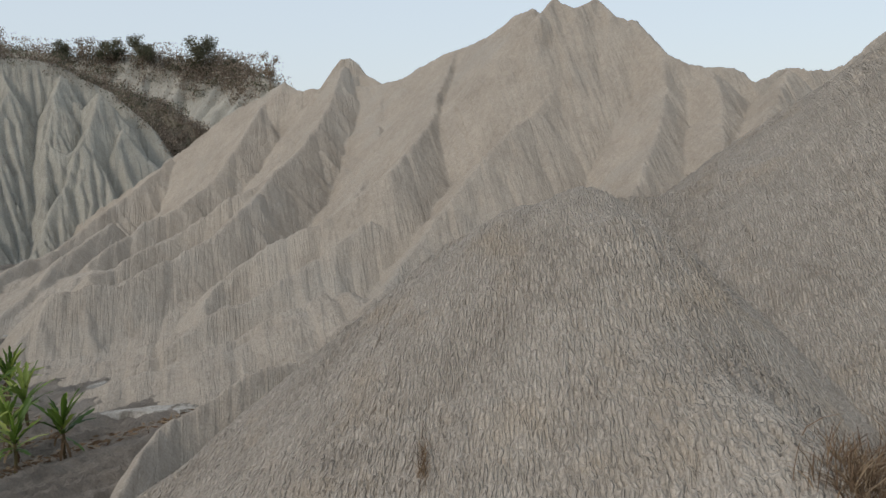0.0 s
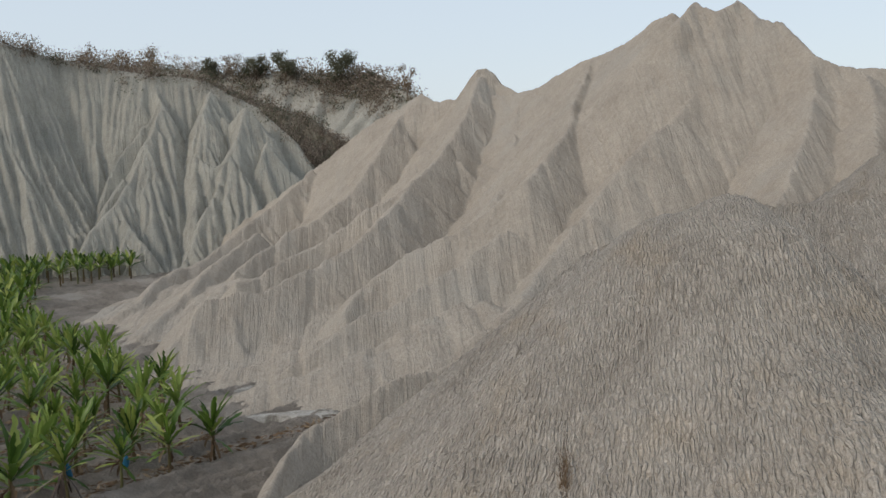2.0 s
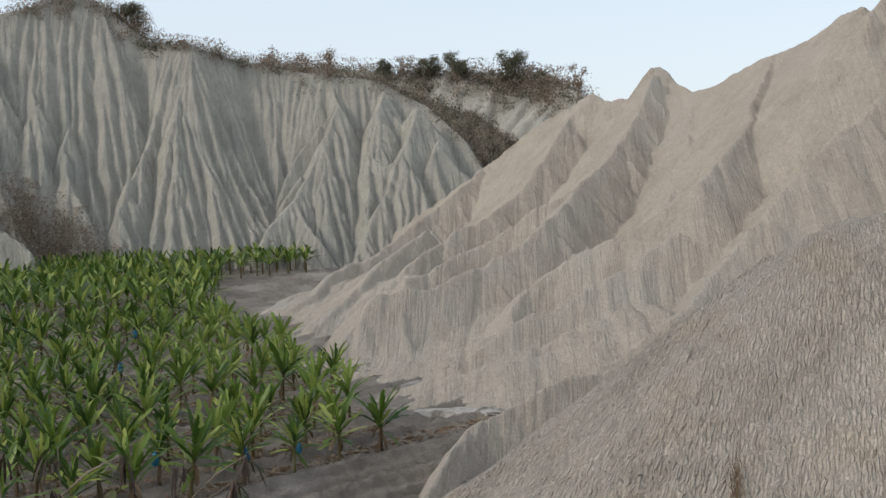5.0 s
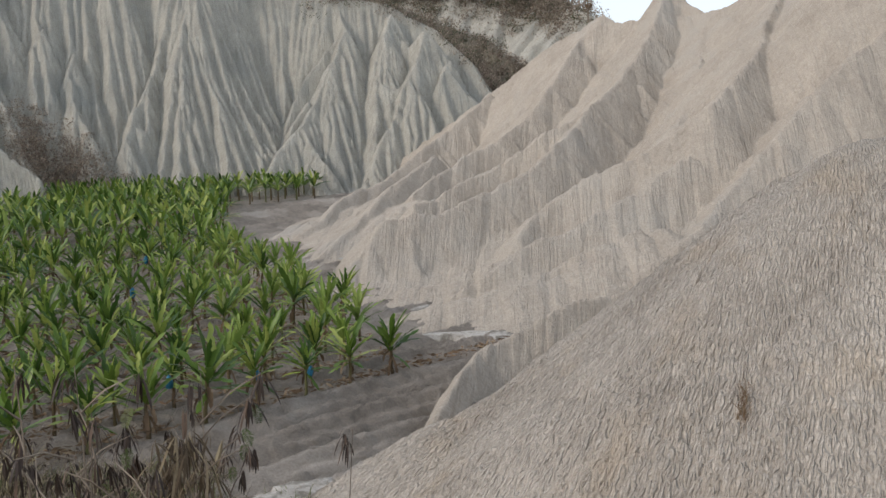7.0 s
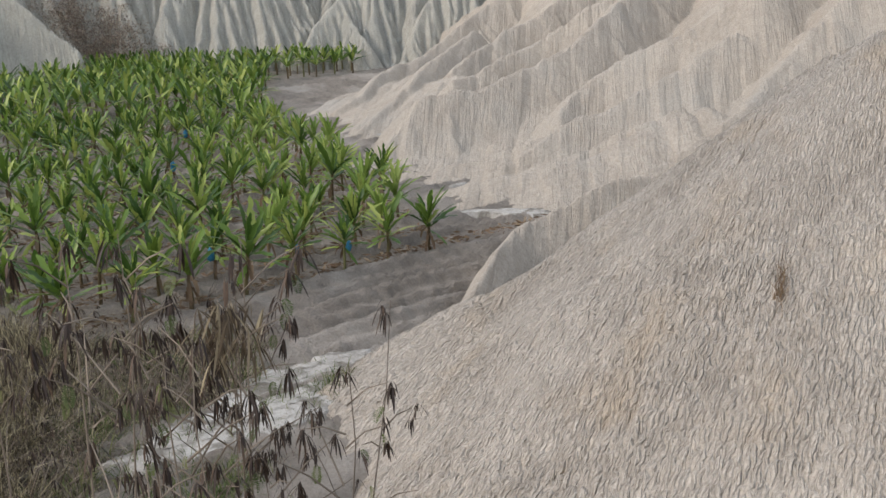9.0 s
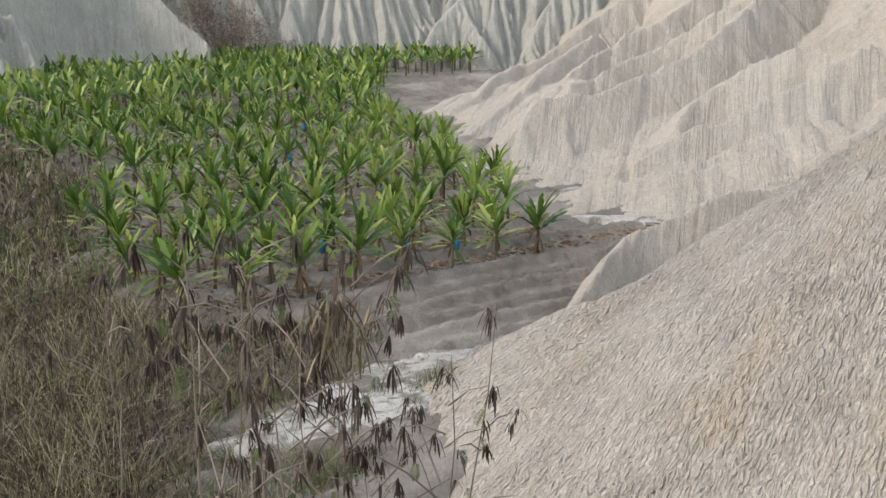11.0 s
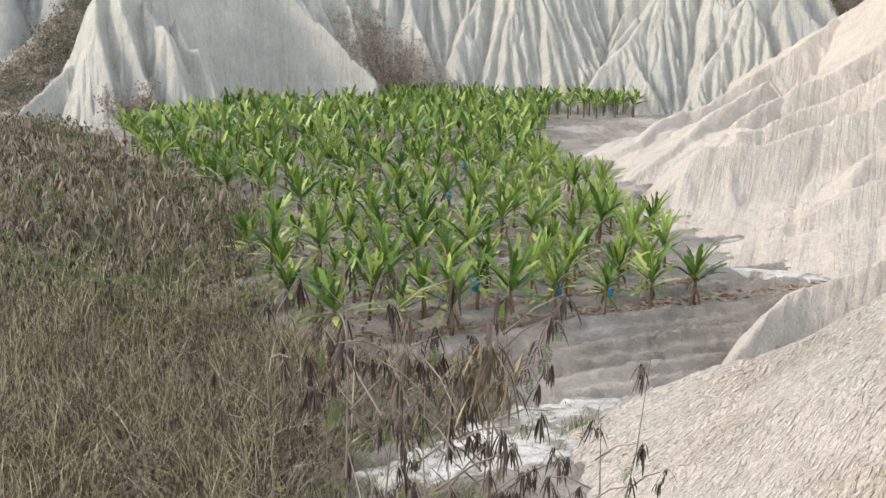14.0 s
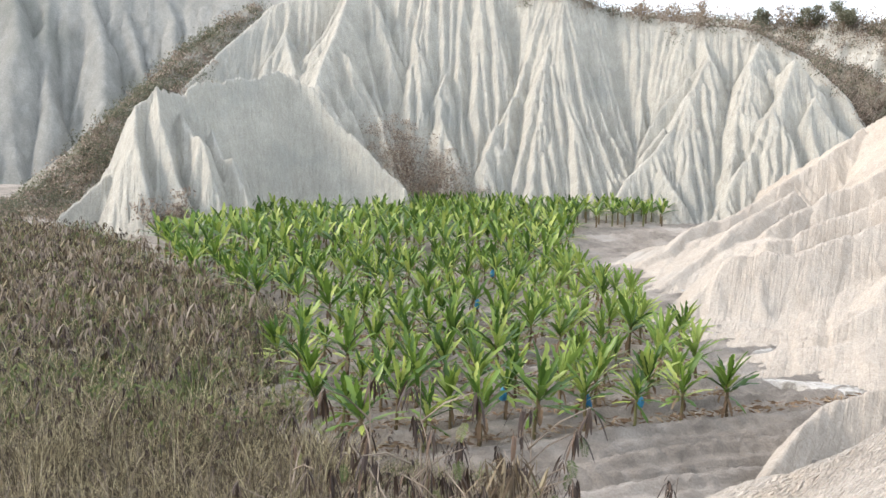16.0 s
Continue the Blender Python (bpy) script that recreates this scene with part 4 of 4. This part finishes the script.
co, q = join([tufts(THICKET, 700, 60, 0.3, 1.55, 0.85, 0.008, GAP), tufts(VERGE, 330, 20, 0.25, 0.7, 1.2, 0.007, GAP)])
stuff("dry_grass", co, q, STRAW, "dense dry brown grass thicket on the slope", "dry grass")
co, q = join([tufts(VERGE, 260, 22, 0.3, 0.8, 1.3, 0.009, GAP), tufts(GAP, 60, 16, 0.3, 0.35, 1.3, 0.008), tufts(THICKET, 150, 24, 0.35, 1.6, 0.9, 0.009, GAP), tufts(WEEDS, 330, 20, 0.4, 1.6, 0.9, 0.016)])
stuff("bleached_stalks", co, q, BRUSH, "bleached straw-grey stalks among the weeds", "dry grass")
co, q = tufts(WEEDS, 1300, 28, 0.4, 1.45, 1.0, 0.017)
stuff("withered_weeds", co, q, STRAW, "withered dark brown weeds at the field edge", "weeds")
co, q = join([tufts(WEEDS, 620, 34, 0.38, 1.4, 1.0, 0.02), tufts(VERGE, 120, 22, 0.25, 0.7, 1.1, 0.013, GAP), tufts(GAP, 95, 20, 0.24, 0.5, 1.1, 0.012)])
stuff("green_weeds", co, q, SPRIG, "green weeds among withered stalks", "weeds")
c = scatter(WEEDS, 1900, gen)
z = surface(c[:, 0], c[:, 1]) + gen.uniform(0.8, 2.0, len(c))
co, q = clusters(np.column_stack([c, z]), 6, 0.34, 0.022, gen)
stuff("weed_pods", co, q, POD, "dark hanging pods and withered leaves on weeds", "weeds")
c = scatter(WEEDS, 230, gen)
xy = np.repeat(c, 40, 0) + gen.normal(0, 0.36, (230 * 40, 2))
z = surface(xy[:, 0], xy[:, 1]) + gen.uniform(0.15, 1.5, len(xy))
co, q = flakes(np.column_stack([xy, z]), 0.14, 0.32, gen, 1.6)
stuff("weed_leaves", co, q, SPRIG, "broad green leaves of weeds at the field edge", "weeds")
c = np.concatenate([scatter(THICKET, 300, gen, GAP), scatter(VERGE, 190, gen, GAP)])
z = surface(c[:, 0], c[:, 1]) + gen.uniform(0.35, 1.5, len(c))
co, q = clusters(np.column_stack([c, z]), 6, 0.19, 0.013, gen)
stuff("thicket_pods", co, q, POD, "dark dry pods hanging in the grass thicket", "dry pods")
BROWN = [(-69.7, 25.5), (-80.0, 44.5), (-64.0, 44.0), (-43.3, 35.8), (-33.1, 29.7), (-27.9, 24.1), (-32.7, 24.2), (-46.1, 16.7)]
for n, material, label in ((850, WITHER, "large withered brown leaves hanging on dead stalks"), (650, BRUSH, "faded tan leaves drooping on dead stalks")):
    c = scatter(BROWN, n, gen)
    z = surface(c[:, 0], c[:, 1]) + gen.uniform(0.6, 2.4, len(c))
    co, q = clusters(np.column_stack([c, z]), 6, 0.58, 0.036, gen)
    stuff("hanging_dead_leaves", co, q, material, label, "dead leaves")
# low layer of dark flakes, added to deepen the shade under weeds and grass
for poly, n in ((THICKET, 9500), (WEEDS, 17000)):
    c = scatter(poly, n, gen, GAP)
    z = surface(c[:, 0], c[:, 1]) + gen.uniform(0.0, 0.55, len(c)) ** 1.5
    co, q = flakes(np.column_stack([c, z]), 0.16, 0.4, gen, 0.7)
    stuff("undergrowth", co, q, LITTER_SHADE, "near-black flakes painted as deep shade under the weeds", "undergrowth")
RIGHT = [(5.5, 13.1), (6.1, 14.7), (7.4, 17.0), (8.6, 18.0), (9.6, 17.0), (7.6, 12.5)]
c = scatter(RIGHT, 150, gen)
xy = np.repeat(c, 36, 0) + gen.normal(0, 0.22, (5400, 2))
zz = ridge_height(xy[:, 0][None], xy[:, 1][None], hi + du, 0.3)[0].ravel()
co, q = blades(np.column_stack([xy, zz]), gen.uniform(0.45, 0.9, (5400, 1)), 1.0, 0.011, gen)
stuff("gully_grass", co, q, DEADLEAF, "dry reddish-brown grass in the gully", "dry grass")

c = np.column_stack([-0.25 + gen.normal(0, 0.05, 90), 16.75 + gen.normal(0, 0.22, 90)])
z = ridge_height(c[:, 0][None], c[:, 1][None], du, 0.8)[0].ravel()
co, q = blades(np.column_stack([c, z]), 0.32, 0.6, 0.006, gen)
stuff("grass_tuft", co, q, DEADLEAF, "small dry orange-brown grass tuft on the crust", "dry grass")

lit = []
for i in range(0, 9):
    for _ in range(700):
        w = first + ROW * gen.uniform(-6, 22) + ACROSS * (2.25 * i + gen.normal(0, 0.3))
        if inside(w.x, w.y, FIELD) or i == 0:
            lit.append((w.x, w.y, 0.12 + gen.uniform(0, 0.08)))
co, q = flakes(np.array(lit), 0.16, 0.25, gen, 0.12)
stuff("leaf_litter", co, q, DEADLEAF, "dry fallen banana leaves between the rows", "leaf litter")

# pod shrubs on the slope below the camera
def pod_mesh(r, n, ln):
    pieces = []
    for _ in range(n):
        t, out = r.uniform(0, 6.28), r.uniform(0.1, 1.1)
        up = Vector((r.uniform(-.012, .012), r.uniform(-.012, .012), r.uniform(-0.02, 0.06)))
        pts = [up]
        L = ln * r.uniform(0.5, 1.25)
        for k in range(1, 5):
            f = k / 4
            pts.append(Vector((math.cos(t) * out * L * f ** 0.7 * 0.8, math.sin(t) * out * L * f ** 0.7 * 0.8, -L * f ** 1.25)) + up)
        side = Vector((-math.sin(t), math.cos(t), 0))
        co = []
        for k, p in enumerate(pts):
            w = (0.0015, 0.006, 0.0088, 0.008, 0.0025)[k]
            co += [p - side * w, p + side * w]
        pieces.append((np.array([tuple(v) for v in co]), np.array([(2 * k, 2 * k + 1, 2 * k + 3, 2 * k + 2) for k in range(4)])))
    return join(pieces)


PODS = []
for n in range(6):
    r = random.Random(40 + n)
    me = fast_mesh("seed_head", *pod_mesh(r, r.randint(3, 14), r.uniform(0.14, 0.22)))
    me.materials.append(POD)
    PODS.append(me)
def frond_mesh(g):
    """One feathery leaf: a drooping rib with pairs of side ribs that carry small leaflets, all joined."""
    co, quads = [], []

    def rib(a, d, length, droop, n, wide):
        first = len(co)
        side = Vector((-d.y, d.x, 0)).normalized() if abs(d.z) < 0.99 else Vector((1, 0, 0))
        p = Vector(a)
        for i in range(n + 1):
            w = wide * (1 if i < n else 0.3)
            co.extend([p - side * w, p + side * w])
            p = p + (d + Vector((0, 0, -droop * i / n))).normalized() * (length / n)
        for i in range(n):
            k = first + 2 * i
            quads.append((k, k + 1, k + 3, k + 2))
        return first, side

    first, side = rib((0, 0, 0), Vector((1, 0, 0.3)), 0.3, 1.5, 11, 0.0025)
    for i in range(1, 12):
        for s in (-1, 1):
            k = first + 2 * i + (1 if s > 0 else 0)
            p = Vector(co[k])
            d = (side * s + Vector((0.5, 0, -0.3 + g.normal(0, 0.1)))).normalized()
            e = Vector((-d.y, d.x, 0.2)).normalized()
            length = 0.10 * (1 - abs(i - 5) * 0.09)
            b = len(co)
            for f, w in ((0.35, 0.009), (0.7, 0.010), (1.0, 0.002)):
                co.extend([p + d * length * f - e * w, p + d * length * f + e * w])
            quads.append((k, b, b + 1, k - 1 if s > 0 else k + 1))
            quads.extend([(b, b + 2, b + 3, b + 1), (b + 2, b + 4, b + 5, b + 3)])
    return np.array([tuple(c) for c in co]), np.array(quads)


SPRIGS = []
for n in range(3):
    g = np.random.default_rng(60 + n)
    me = fast_mesh("frond", *frond_mesh(g), smooth=False)
    me.materials.append(SPRIG)
    SPRIGS.append(me)


CURLED = []
for n in range(3):
    me = fast_mesh("withered_leaf", *pod_mesh(random.Random(90 + n), 4, 0.24))
    me.materials.append(WITHER)
    CURLED.append(me)


def pod_shrub(height, seed, twigs=7, pods=7, sprays=3, tip=None, dead=0):
    r = random.Random(seed)
    root = new("pod_shrub")
    lean = Vector((r.uniform(-0.18, 0.18), r.uniform(-0.18, 0.18), 1)) if tip is None else Vector(tip) / height
    top = [lean * height * f + Vector((r.uniform(-.05, .05), r.uniform(-.05, .05), 0)) for f in (0, 0.3, 0.6, 0.85, 1)]
    top[0] = Vector((0, 0, -0.15))
    part("stem", fast_mesh("stem", *tube(top, [0.009, 0.008, 0.007, 0.005, 0.003], 5)), TWIG, root)
    ends = [top[-1]]
    pieces = []
    for i in range(twigs):
        f = r.uniform(0.35, 0.95)
        a = top[0].lerp(top[-1], f)
        t = r.uniform(0, 6.28)
        d = Vector((math.cos(t), math.sin(t), r.uniform(0.2, 1.0))) * r.uniform(0.25, 0.6)
        d.z = min(d.z, max(0.05, height - a.z))
        e = a + d
        part("branch", fast_mesh("branch", *tube([a, a + d * 0.5 + Vector((0, 0, 0.04)), e], [0.008, 0.006, 0.003], 4)), TWIG, root)
        ends.append(e)
    for i in range(pods):
        e = ends[i % len(ends)] + Vector((r.uniform(-.06, .06), r.uniform(-.06, .06), r.uniform(-.12, 0)))
        part("seed_head", PODS[r.randrange(6)], POD, root, m=pose(*e, 0, 0, r.uniform(0, 360)) @ Matrix.Scale(r.uniform(0.35, 0.95), 4))
    for i in range(dead):
        e = top[-1] + Vector((r.uniform(-.2, .2), r.uniform(-.2, .2), r.uniform(-.4, .02)))
        part("withered_leaf", CURLED[i % 3], WITHER, root, "curled reddish-brown dead leaf", pose(*e, r.uniform(-20, 20), 0, r.uniform(0, 360)))
    for i in range(sprays):
        e = ends[r.randrange(len(ends))].lerp(top[2], r.uniform(0, 0.5))
        part("frond", SPRIGS[r.randrange(3)], SPRIG, root, "small feathery green leaves", pose(*e, 0, r.uniform(10, 70), r.uniform(0, 360)) @ Matrix.Scale(r.uniform(0.3, 0.55), 4))
    return root


SHRUBS = [pod_shrub(2.4, 1, 7, 10, 4), pod_shrub(3.2, 2, 8, 13, 5), pod_shrub(4.0, 3, 8, 14, 6), pod_shrub(1.7, 4, 6, 9, 6), pod_shrub(2.8, 5, 9, 18, 3)]
for ob, label in zip(SHRUBS, ("bare shrub hung with dark brown seed pods", "thin shrub with dry dark pods on bare twigs", "tall bare shrub with many brown pods", "low shrub with pods and yellow-green leaves", "leafless shrub thick with withered pods")):
    tagged(ob, label, "shrub", "pod shrubs on the slope")
TOPS = [(-3.9, 5.8, 7.6), (-4.2, 5.6, 7.0), (-5.4, 5.9, 7.1), (-5.8, 6.9, 7.1), (-3.5, 5.4, 6.9), (-4.4, 4.8, 6.7), (-4.2, 5.8, 7.0), (-8.8, 8.2, 6.2),
        (-3.6, 6.0, 6.8), (-3.5, 6.3, 6.4), (-3.7, 5.7, 6.5), (-3.0, 5.9, 6.2), (-4.3, 6.0, 7.1)]
spots = []
rnd = random.Random(77)
for x, y, z in TOPS:
    spots.append((x, y, z - land(x, y)))
for x, y in scatter(WEEDS, 70, gen):
    spots.append((x, y, rnd.uniform(0.9, 1.6)))
for x, y in scatter(THICKET, 16, gen, GAP):
    spots.append((x, y, rnd.uniform(1.4, 2.2)))
foot, tip = [(-3.3, 6.4, 6.8), (-3.0, 6.8, 7.5)]
low = land(foot[0], foot[1])
ob = pod_shrub(tip[2] - low, 9, 5, 9, 1, (tip[0] - foot[0], tip[1] - foot[1], tip[2] - low))
tagged(ob, "leaning bare shrub with dark pods at its tip", "shrub", "pod shrubs on the slope").matrix_basis = pose(foot[0], foot[1], low)
crown = [(-3.8, 5.8, 7.7)][0]
low = land(crown[0], crown[1])
ob = pod_shrub(crown[2] - low, 31, 11, 26, 3, (0, 0, crown[2] - low), dead=36)
tagged(ob, "tall shrub with a dense bunch of brown pods", "shrub", "pod shrubs on the slope").matrix_basis = pose(crown[0], crown[1], low)
used = set()
HEIGHTS = (2.4, 3.2, 4.0, 1.7, 2.8)
for n, (x, y, h) in enumerate(spots):
    k = min(range(5), key=lambda i: abs(HEIGHTS[i] - h) + 0.3 * rnd.random())
    m = pose(x, y, land(x, y), 0, 0, rnd.uniform(0, 360)) @ Matrix.Scale(max(0.6, min(1.35, h / HEIGHTS[k])), 4)
    if k in used:
        copy_thing(SHRUBS[k], m)
    else:
        used.add(k)
        SHRUBS[k].matrix_basis = m
for k in range(5):
    if k not in used:
        SHRUBS[k].matrix_basis = pose(-16 - k, 16, land(-16 - k, 16))


# scrub on the cliff tops and in the ravines
def brush_along(line, n, width, height, gen):
    a = np.array(line)
    t = gen.uniform(0, len(a) - 1, n)
    i = np.minimum(t.astype(int), len(a) - 2)
    p = a[i] + (a[i + 1] - a[i]) * (t - i)[:, None]
    p[:, :2] += gen.normal(0, width, (n, 2))
    p[:, 2] = np.maximum(surface(p[:, 0], p[:, 1]), 0) - 0.7
    return p


def brush(points, per, size, height, gen, leaf=0.16):
    n = len(points)
    s = gen.uniform(0.4, 1.2, n)
    c = np.repeat(points, per, 0)
    k = np.repeat(s, per)
    off = np.clip(gen.normal(0, 0.9, (len(c), 3)), -1.35, 1.35) * np.array([size, size, height]) * k[:, None] * 0.5
    off[:, 2] = np.abs(off[:, 2])
    return flakes(c + off, leaf, 0.35, gen, 1.6)


RIM = [(-92.2, 106.6, 39.9), (-82.6, 114.3, 33.5), (-76.9, 115.8, 28.7), (-70.7, 116.2, 27.9), (-66.7, 122.0, 26.4), (-61.0, 123.8, 25.1), (-54.2, 124.7, 23.9), (-48.9, 127.5, 23.4), (-42.0, 128.3, 19.6), (-37.0, 126.7, 15.6), (-32.2, 126.0, 12.5)]
RIM2 = [(-88.5, 168.1, 31.6), (-70.5, 170.0, 30.1), (-59.0, 167.9, 28.3), (-48.4, 167.1, 28.4), (-37.6, 163.7, 26.8), (-31.9, 158.8, 25.2), (-25.3, 149.9, 22.8)]
RAVINE = [(-52.0, 133.2, 23.1), (-44.2, 134.9, 19.7), (-37.6, 134.8, 17.1), (-30.5, 131.5, 13.7)]
GULLY = [(-78.5, 90.8, 7.9), (-73.4, 89.8, 6.1), (-69.1, 90.7, 5.6), (-70.0, 84.8, 4.4)]
LEFT = [(-112.4, 99.2, 27.2), (-109.7, 86.9, 20.5), (-104.6, 77.2, 15.1), (-100.7, 68.8, 10.4), (-98.3, 65.2, 7.2), (-97.9, 62.1, 4.1)]
LEFT2 = [(-98.3, 65.2, 7.2), (-97.9, 62.1, 4.1), (-99.7, 57.2, 1.7), (-101.4, 54.2, 0.3), (-103.2, 43.5, -2.4)]
LEFT3 = [(-95.3, 59.2, 3.2), (-94.9, 56.1, 0.1), (-96.7, 51.2, 0), (-98.4, 48.2, 0), (-100.2, 37.5, 0)]
SPOT = [(-71.5, 51.3, 2.6), (-69.4, 54.1, 2.4)]
pts = np.concatenate([brush_along(SPOT, 40, 0.5, 1, gen), brush_along(RAVINE, 420, 1.8, 1, gen), brush_along(LEFT, 330, 2.2, 1, gen), brush_along(LEFT2, 260, 4.0, 1, gen), brush_along(LEFT3, 170, 3.0, 1, gen)])
rim = brush_along(RIM, 760, 0.9, 1, gen)
rim_far = brush_along(RIM2, 620, 2.6, 1, gen)
gully = brush_along(GULLY, 260, 1.8, 1, gen)
co, q = join([brush(gully, 80, 2.0, 2.6, gen, 0.13), brush(pts, 52, 1.5, 2.2, gen, 0.19), brush(rim, 70, 1.7, 3.3, gen, 0.15), brush(rim_far, 70, 2.2, 4.6, gen, 0.2)])
stuff("dry_scrub", co, q, BRUSH, "dry brown scrub along the cliff edges", "scrub")
pts = np.concatenate([brush_along(RIM2, 260, 2.0, 1, gen), brush_along(RIM, 120, 1.0, 1, gen), brush_along(RAVINE, 60, 1.8, 1, gen), brush_along(LEFT, 260, 2.0, 1, gen), brush_along(LEFT3, 120, 3.0, 1, gen), brush_along(LEFT2, 120, 4.0, 1, gen)])
co, q = brush(pts, 90, 2.0, 2.6, gen, 0.17)
stuff("green_scrub", co, q, TREELEAF, "dark green scrub on the plateau edge", "scrub")


def tree(height, spread, seed, leaves, bare=False):
    """Trunk, forked limbs and a crown of separate small leaves, with gaps."""
    r, g = random.Random(seed), np.random.default_rng(seed)
    root = new("tree")
    bend = [(0, 0, -0.8), (r.uniform(-.1, .1), r.uniform(-.1, .1), height * 0.12), (r.uniform(-.2, .2), r.uniform(-.2, .2), height * 0.3)]
    part("trunk", fast_mesh("trunk", *tube(bend, [0.16, 0.12, 0.09], 6)), TWIG, root)
    tips = []
    for i in range(9):
        t, f = r.uniform(0, 6.28), r.uniform(0.25, 1.0)
        a = Vector(bend[1]).lerp(Vector(bend[2]), r.random())
        e = Vector((math.cos(t) * spread * r.uniform(0.3, 0.9), math.sin(t) * spread * r.uniform(0.3, 0.9), height * f))
        m = a.lerp(e, 0.5) + Vector((0, 0, -0.1))
        pieces = [tube([a, m, e], [0.06, 0.04, 0.015], 4)]
        tips.append(e)
        for _ in range(4):
            d = Vector((r.uniform(-1, 1), r.uniform(-1, 1), r.uniform(0, 1))) * spread * 0.35
            pieces.append(tube([m.lerp(e, r.random()), e + d], [0.025, 0.008], 4))
            tips.append(e + d)
        part("limb", fast_mesh("limb", *join(pieces)), TWIG, root)
    if leaves:
        c = np.repeat(np.array([tuple(t) for t in tips]), leaves, 0) + np.clip(g.normal(0, 0.2, (len(tips) * leaves, 3)), -0.34, 0.34) * spread
        me = fast_mesh("crown", *flakes(c, 0.13, 0.5, g), smooth=False)
        part("crown", me, DEADLEAF if bare else TREELEAF, root)
    return root


TREES = [(-25.0, 147.9, 23.8), (-38.1, 161.6, 26.9), (-48.8, 164.9, 28.6), (-54.3, 166.3, 28.8), (-58.4, 166.1, 29.1), (-60.5, 137.3, 26.9), (-64.2, 135.6, 26.9), (-66.2, 129.0, 27.1), (-79.1, 117.9, 30.2), (-80.8, 116.8, 31.1), (-62.7, 166.6, 29.4), (-33.6, 160.5, 25.7)]
SIZES = [(4.2, 1.3), (4.4, 2.4), (3.6, 2.2), (3.4, 1.8), (3.4, 1.5), (3.8, 1.9), (2.8, 1.6), (3.0, 1.5), (5.0, 1.8), (4.5, 2.0), (2.6, 1.5), (2.4, 1.5)]
BARE = (0, 4, 5, 6, 7, 8)
for n, ((x, y, z), (h, s)) in enumerate(zip(TREES, SIZES)):
    ob = tree(h, s, 200 + n, 14 if n in BARE else 110, n in BARE)
    tagged(ob, "nearly leafless dry tree on the cliff top" if n in BARE else "small dark green tree on the cliff top", "tree", "trees on the cliff top")
    ob.matrix_basis = pose(x, y, z - 1.7)


# ---- dried white mud ----
def mud_patch(name, centre, size, turn, seed, label):
    g = random.Random(seed)
    n, rings = 40, 6
    co, quads = [], []
    ph = [g.uniform(0, 6.28) for _ in range(6)]
    for k in range(rings + 1):
        f = k / rings
        for i in range(n):
            t = 2 * math.pi * i / n
            w = 1 + 0.22 * math.sin(3 * t + ph[0]) + 0.16 * math.sin(5 * t + ph[1]) + 0.12 * math.sin(9 * t + ph[2]) + 0.08 * math.sin(14 * t + ph[3])
            u, v = math.cos(t) * size[0] * f * w, math.sin(t) * size[1] * f * w
            x = centre[0] + u * math.cos(turn) - v * math.sin(turn)
            y = centre[1] + u * math.sin(turn) + v * math.cos(turn)
            z = 0.06 * (1 - f ** 4) + 0.1 + 0.03 * g.uniform(-1, 1) * (1 - f) - (0.3 if k == rings else 0)
            co.append((x, y, max(z, -0.3) + 0.05))
    for k in range(rings):
        for i in range(n):
            j = (i + 1) % n
            quads.append((k * n + i, k * n + j, (k + 1) * n + j, (k + 1) * n + i))
    me = fast_mesh(name, np.array(co), np.array(quads))
    me.materials.append(SALT)
    return tagged(new(name, me), label, "dried mud", kind="structure")


WHITE = [(-11.2, 40.3), (-26.8, 58.5), (-16.0, 44.9), (-82.3, 92.1)]
for n, ((x, y), sz, tn) in enumerate(zip(WHITE, ((2.6, 0.7), (1.6, 0.4), (1.0, 0.3), (4.0, 1.0)), (0.3, 0.5, 0.9, 0.6))):
    mud_patch("white_mud", (x, y), sz, tn, n, "dried white mud crust at the foot of the slope")
STREAM = [(-11.1, 22.6), (-11.7, 21.8), (-12.7, 19.5), (-13.4, 17.3), (-12.4, 16.2), (-10.9, 17.6), (-10.5, 19.6)]
for n, (x, y) in enumerate(scatter(STREAM, 46, gen)):
    s = gen.uniform(0.3, 0.95)
    mud_patch("white_mud", (x, y), (s * 1.5, s * 0.6), gen.uniform(0.4, 1.2), 20 + n, "dried white mud crust in a shallow gully")
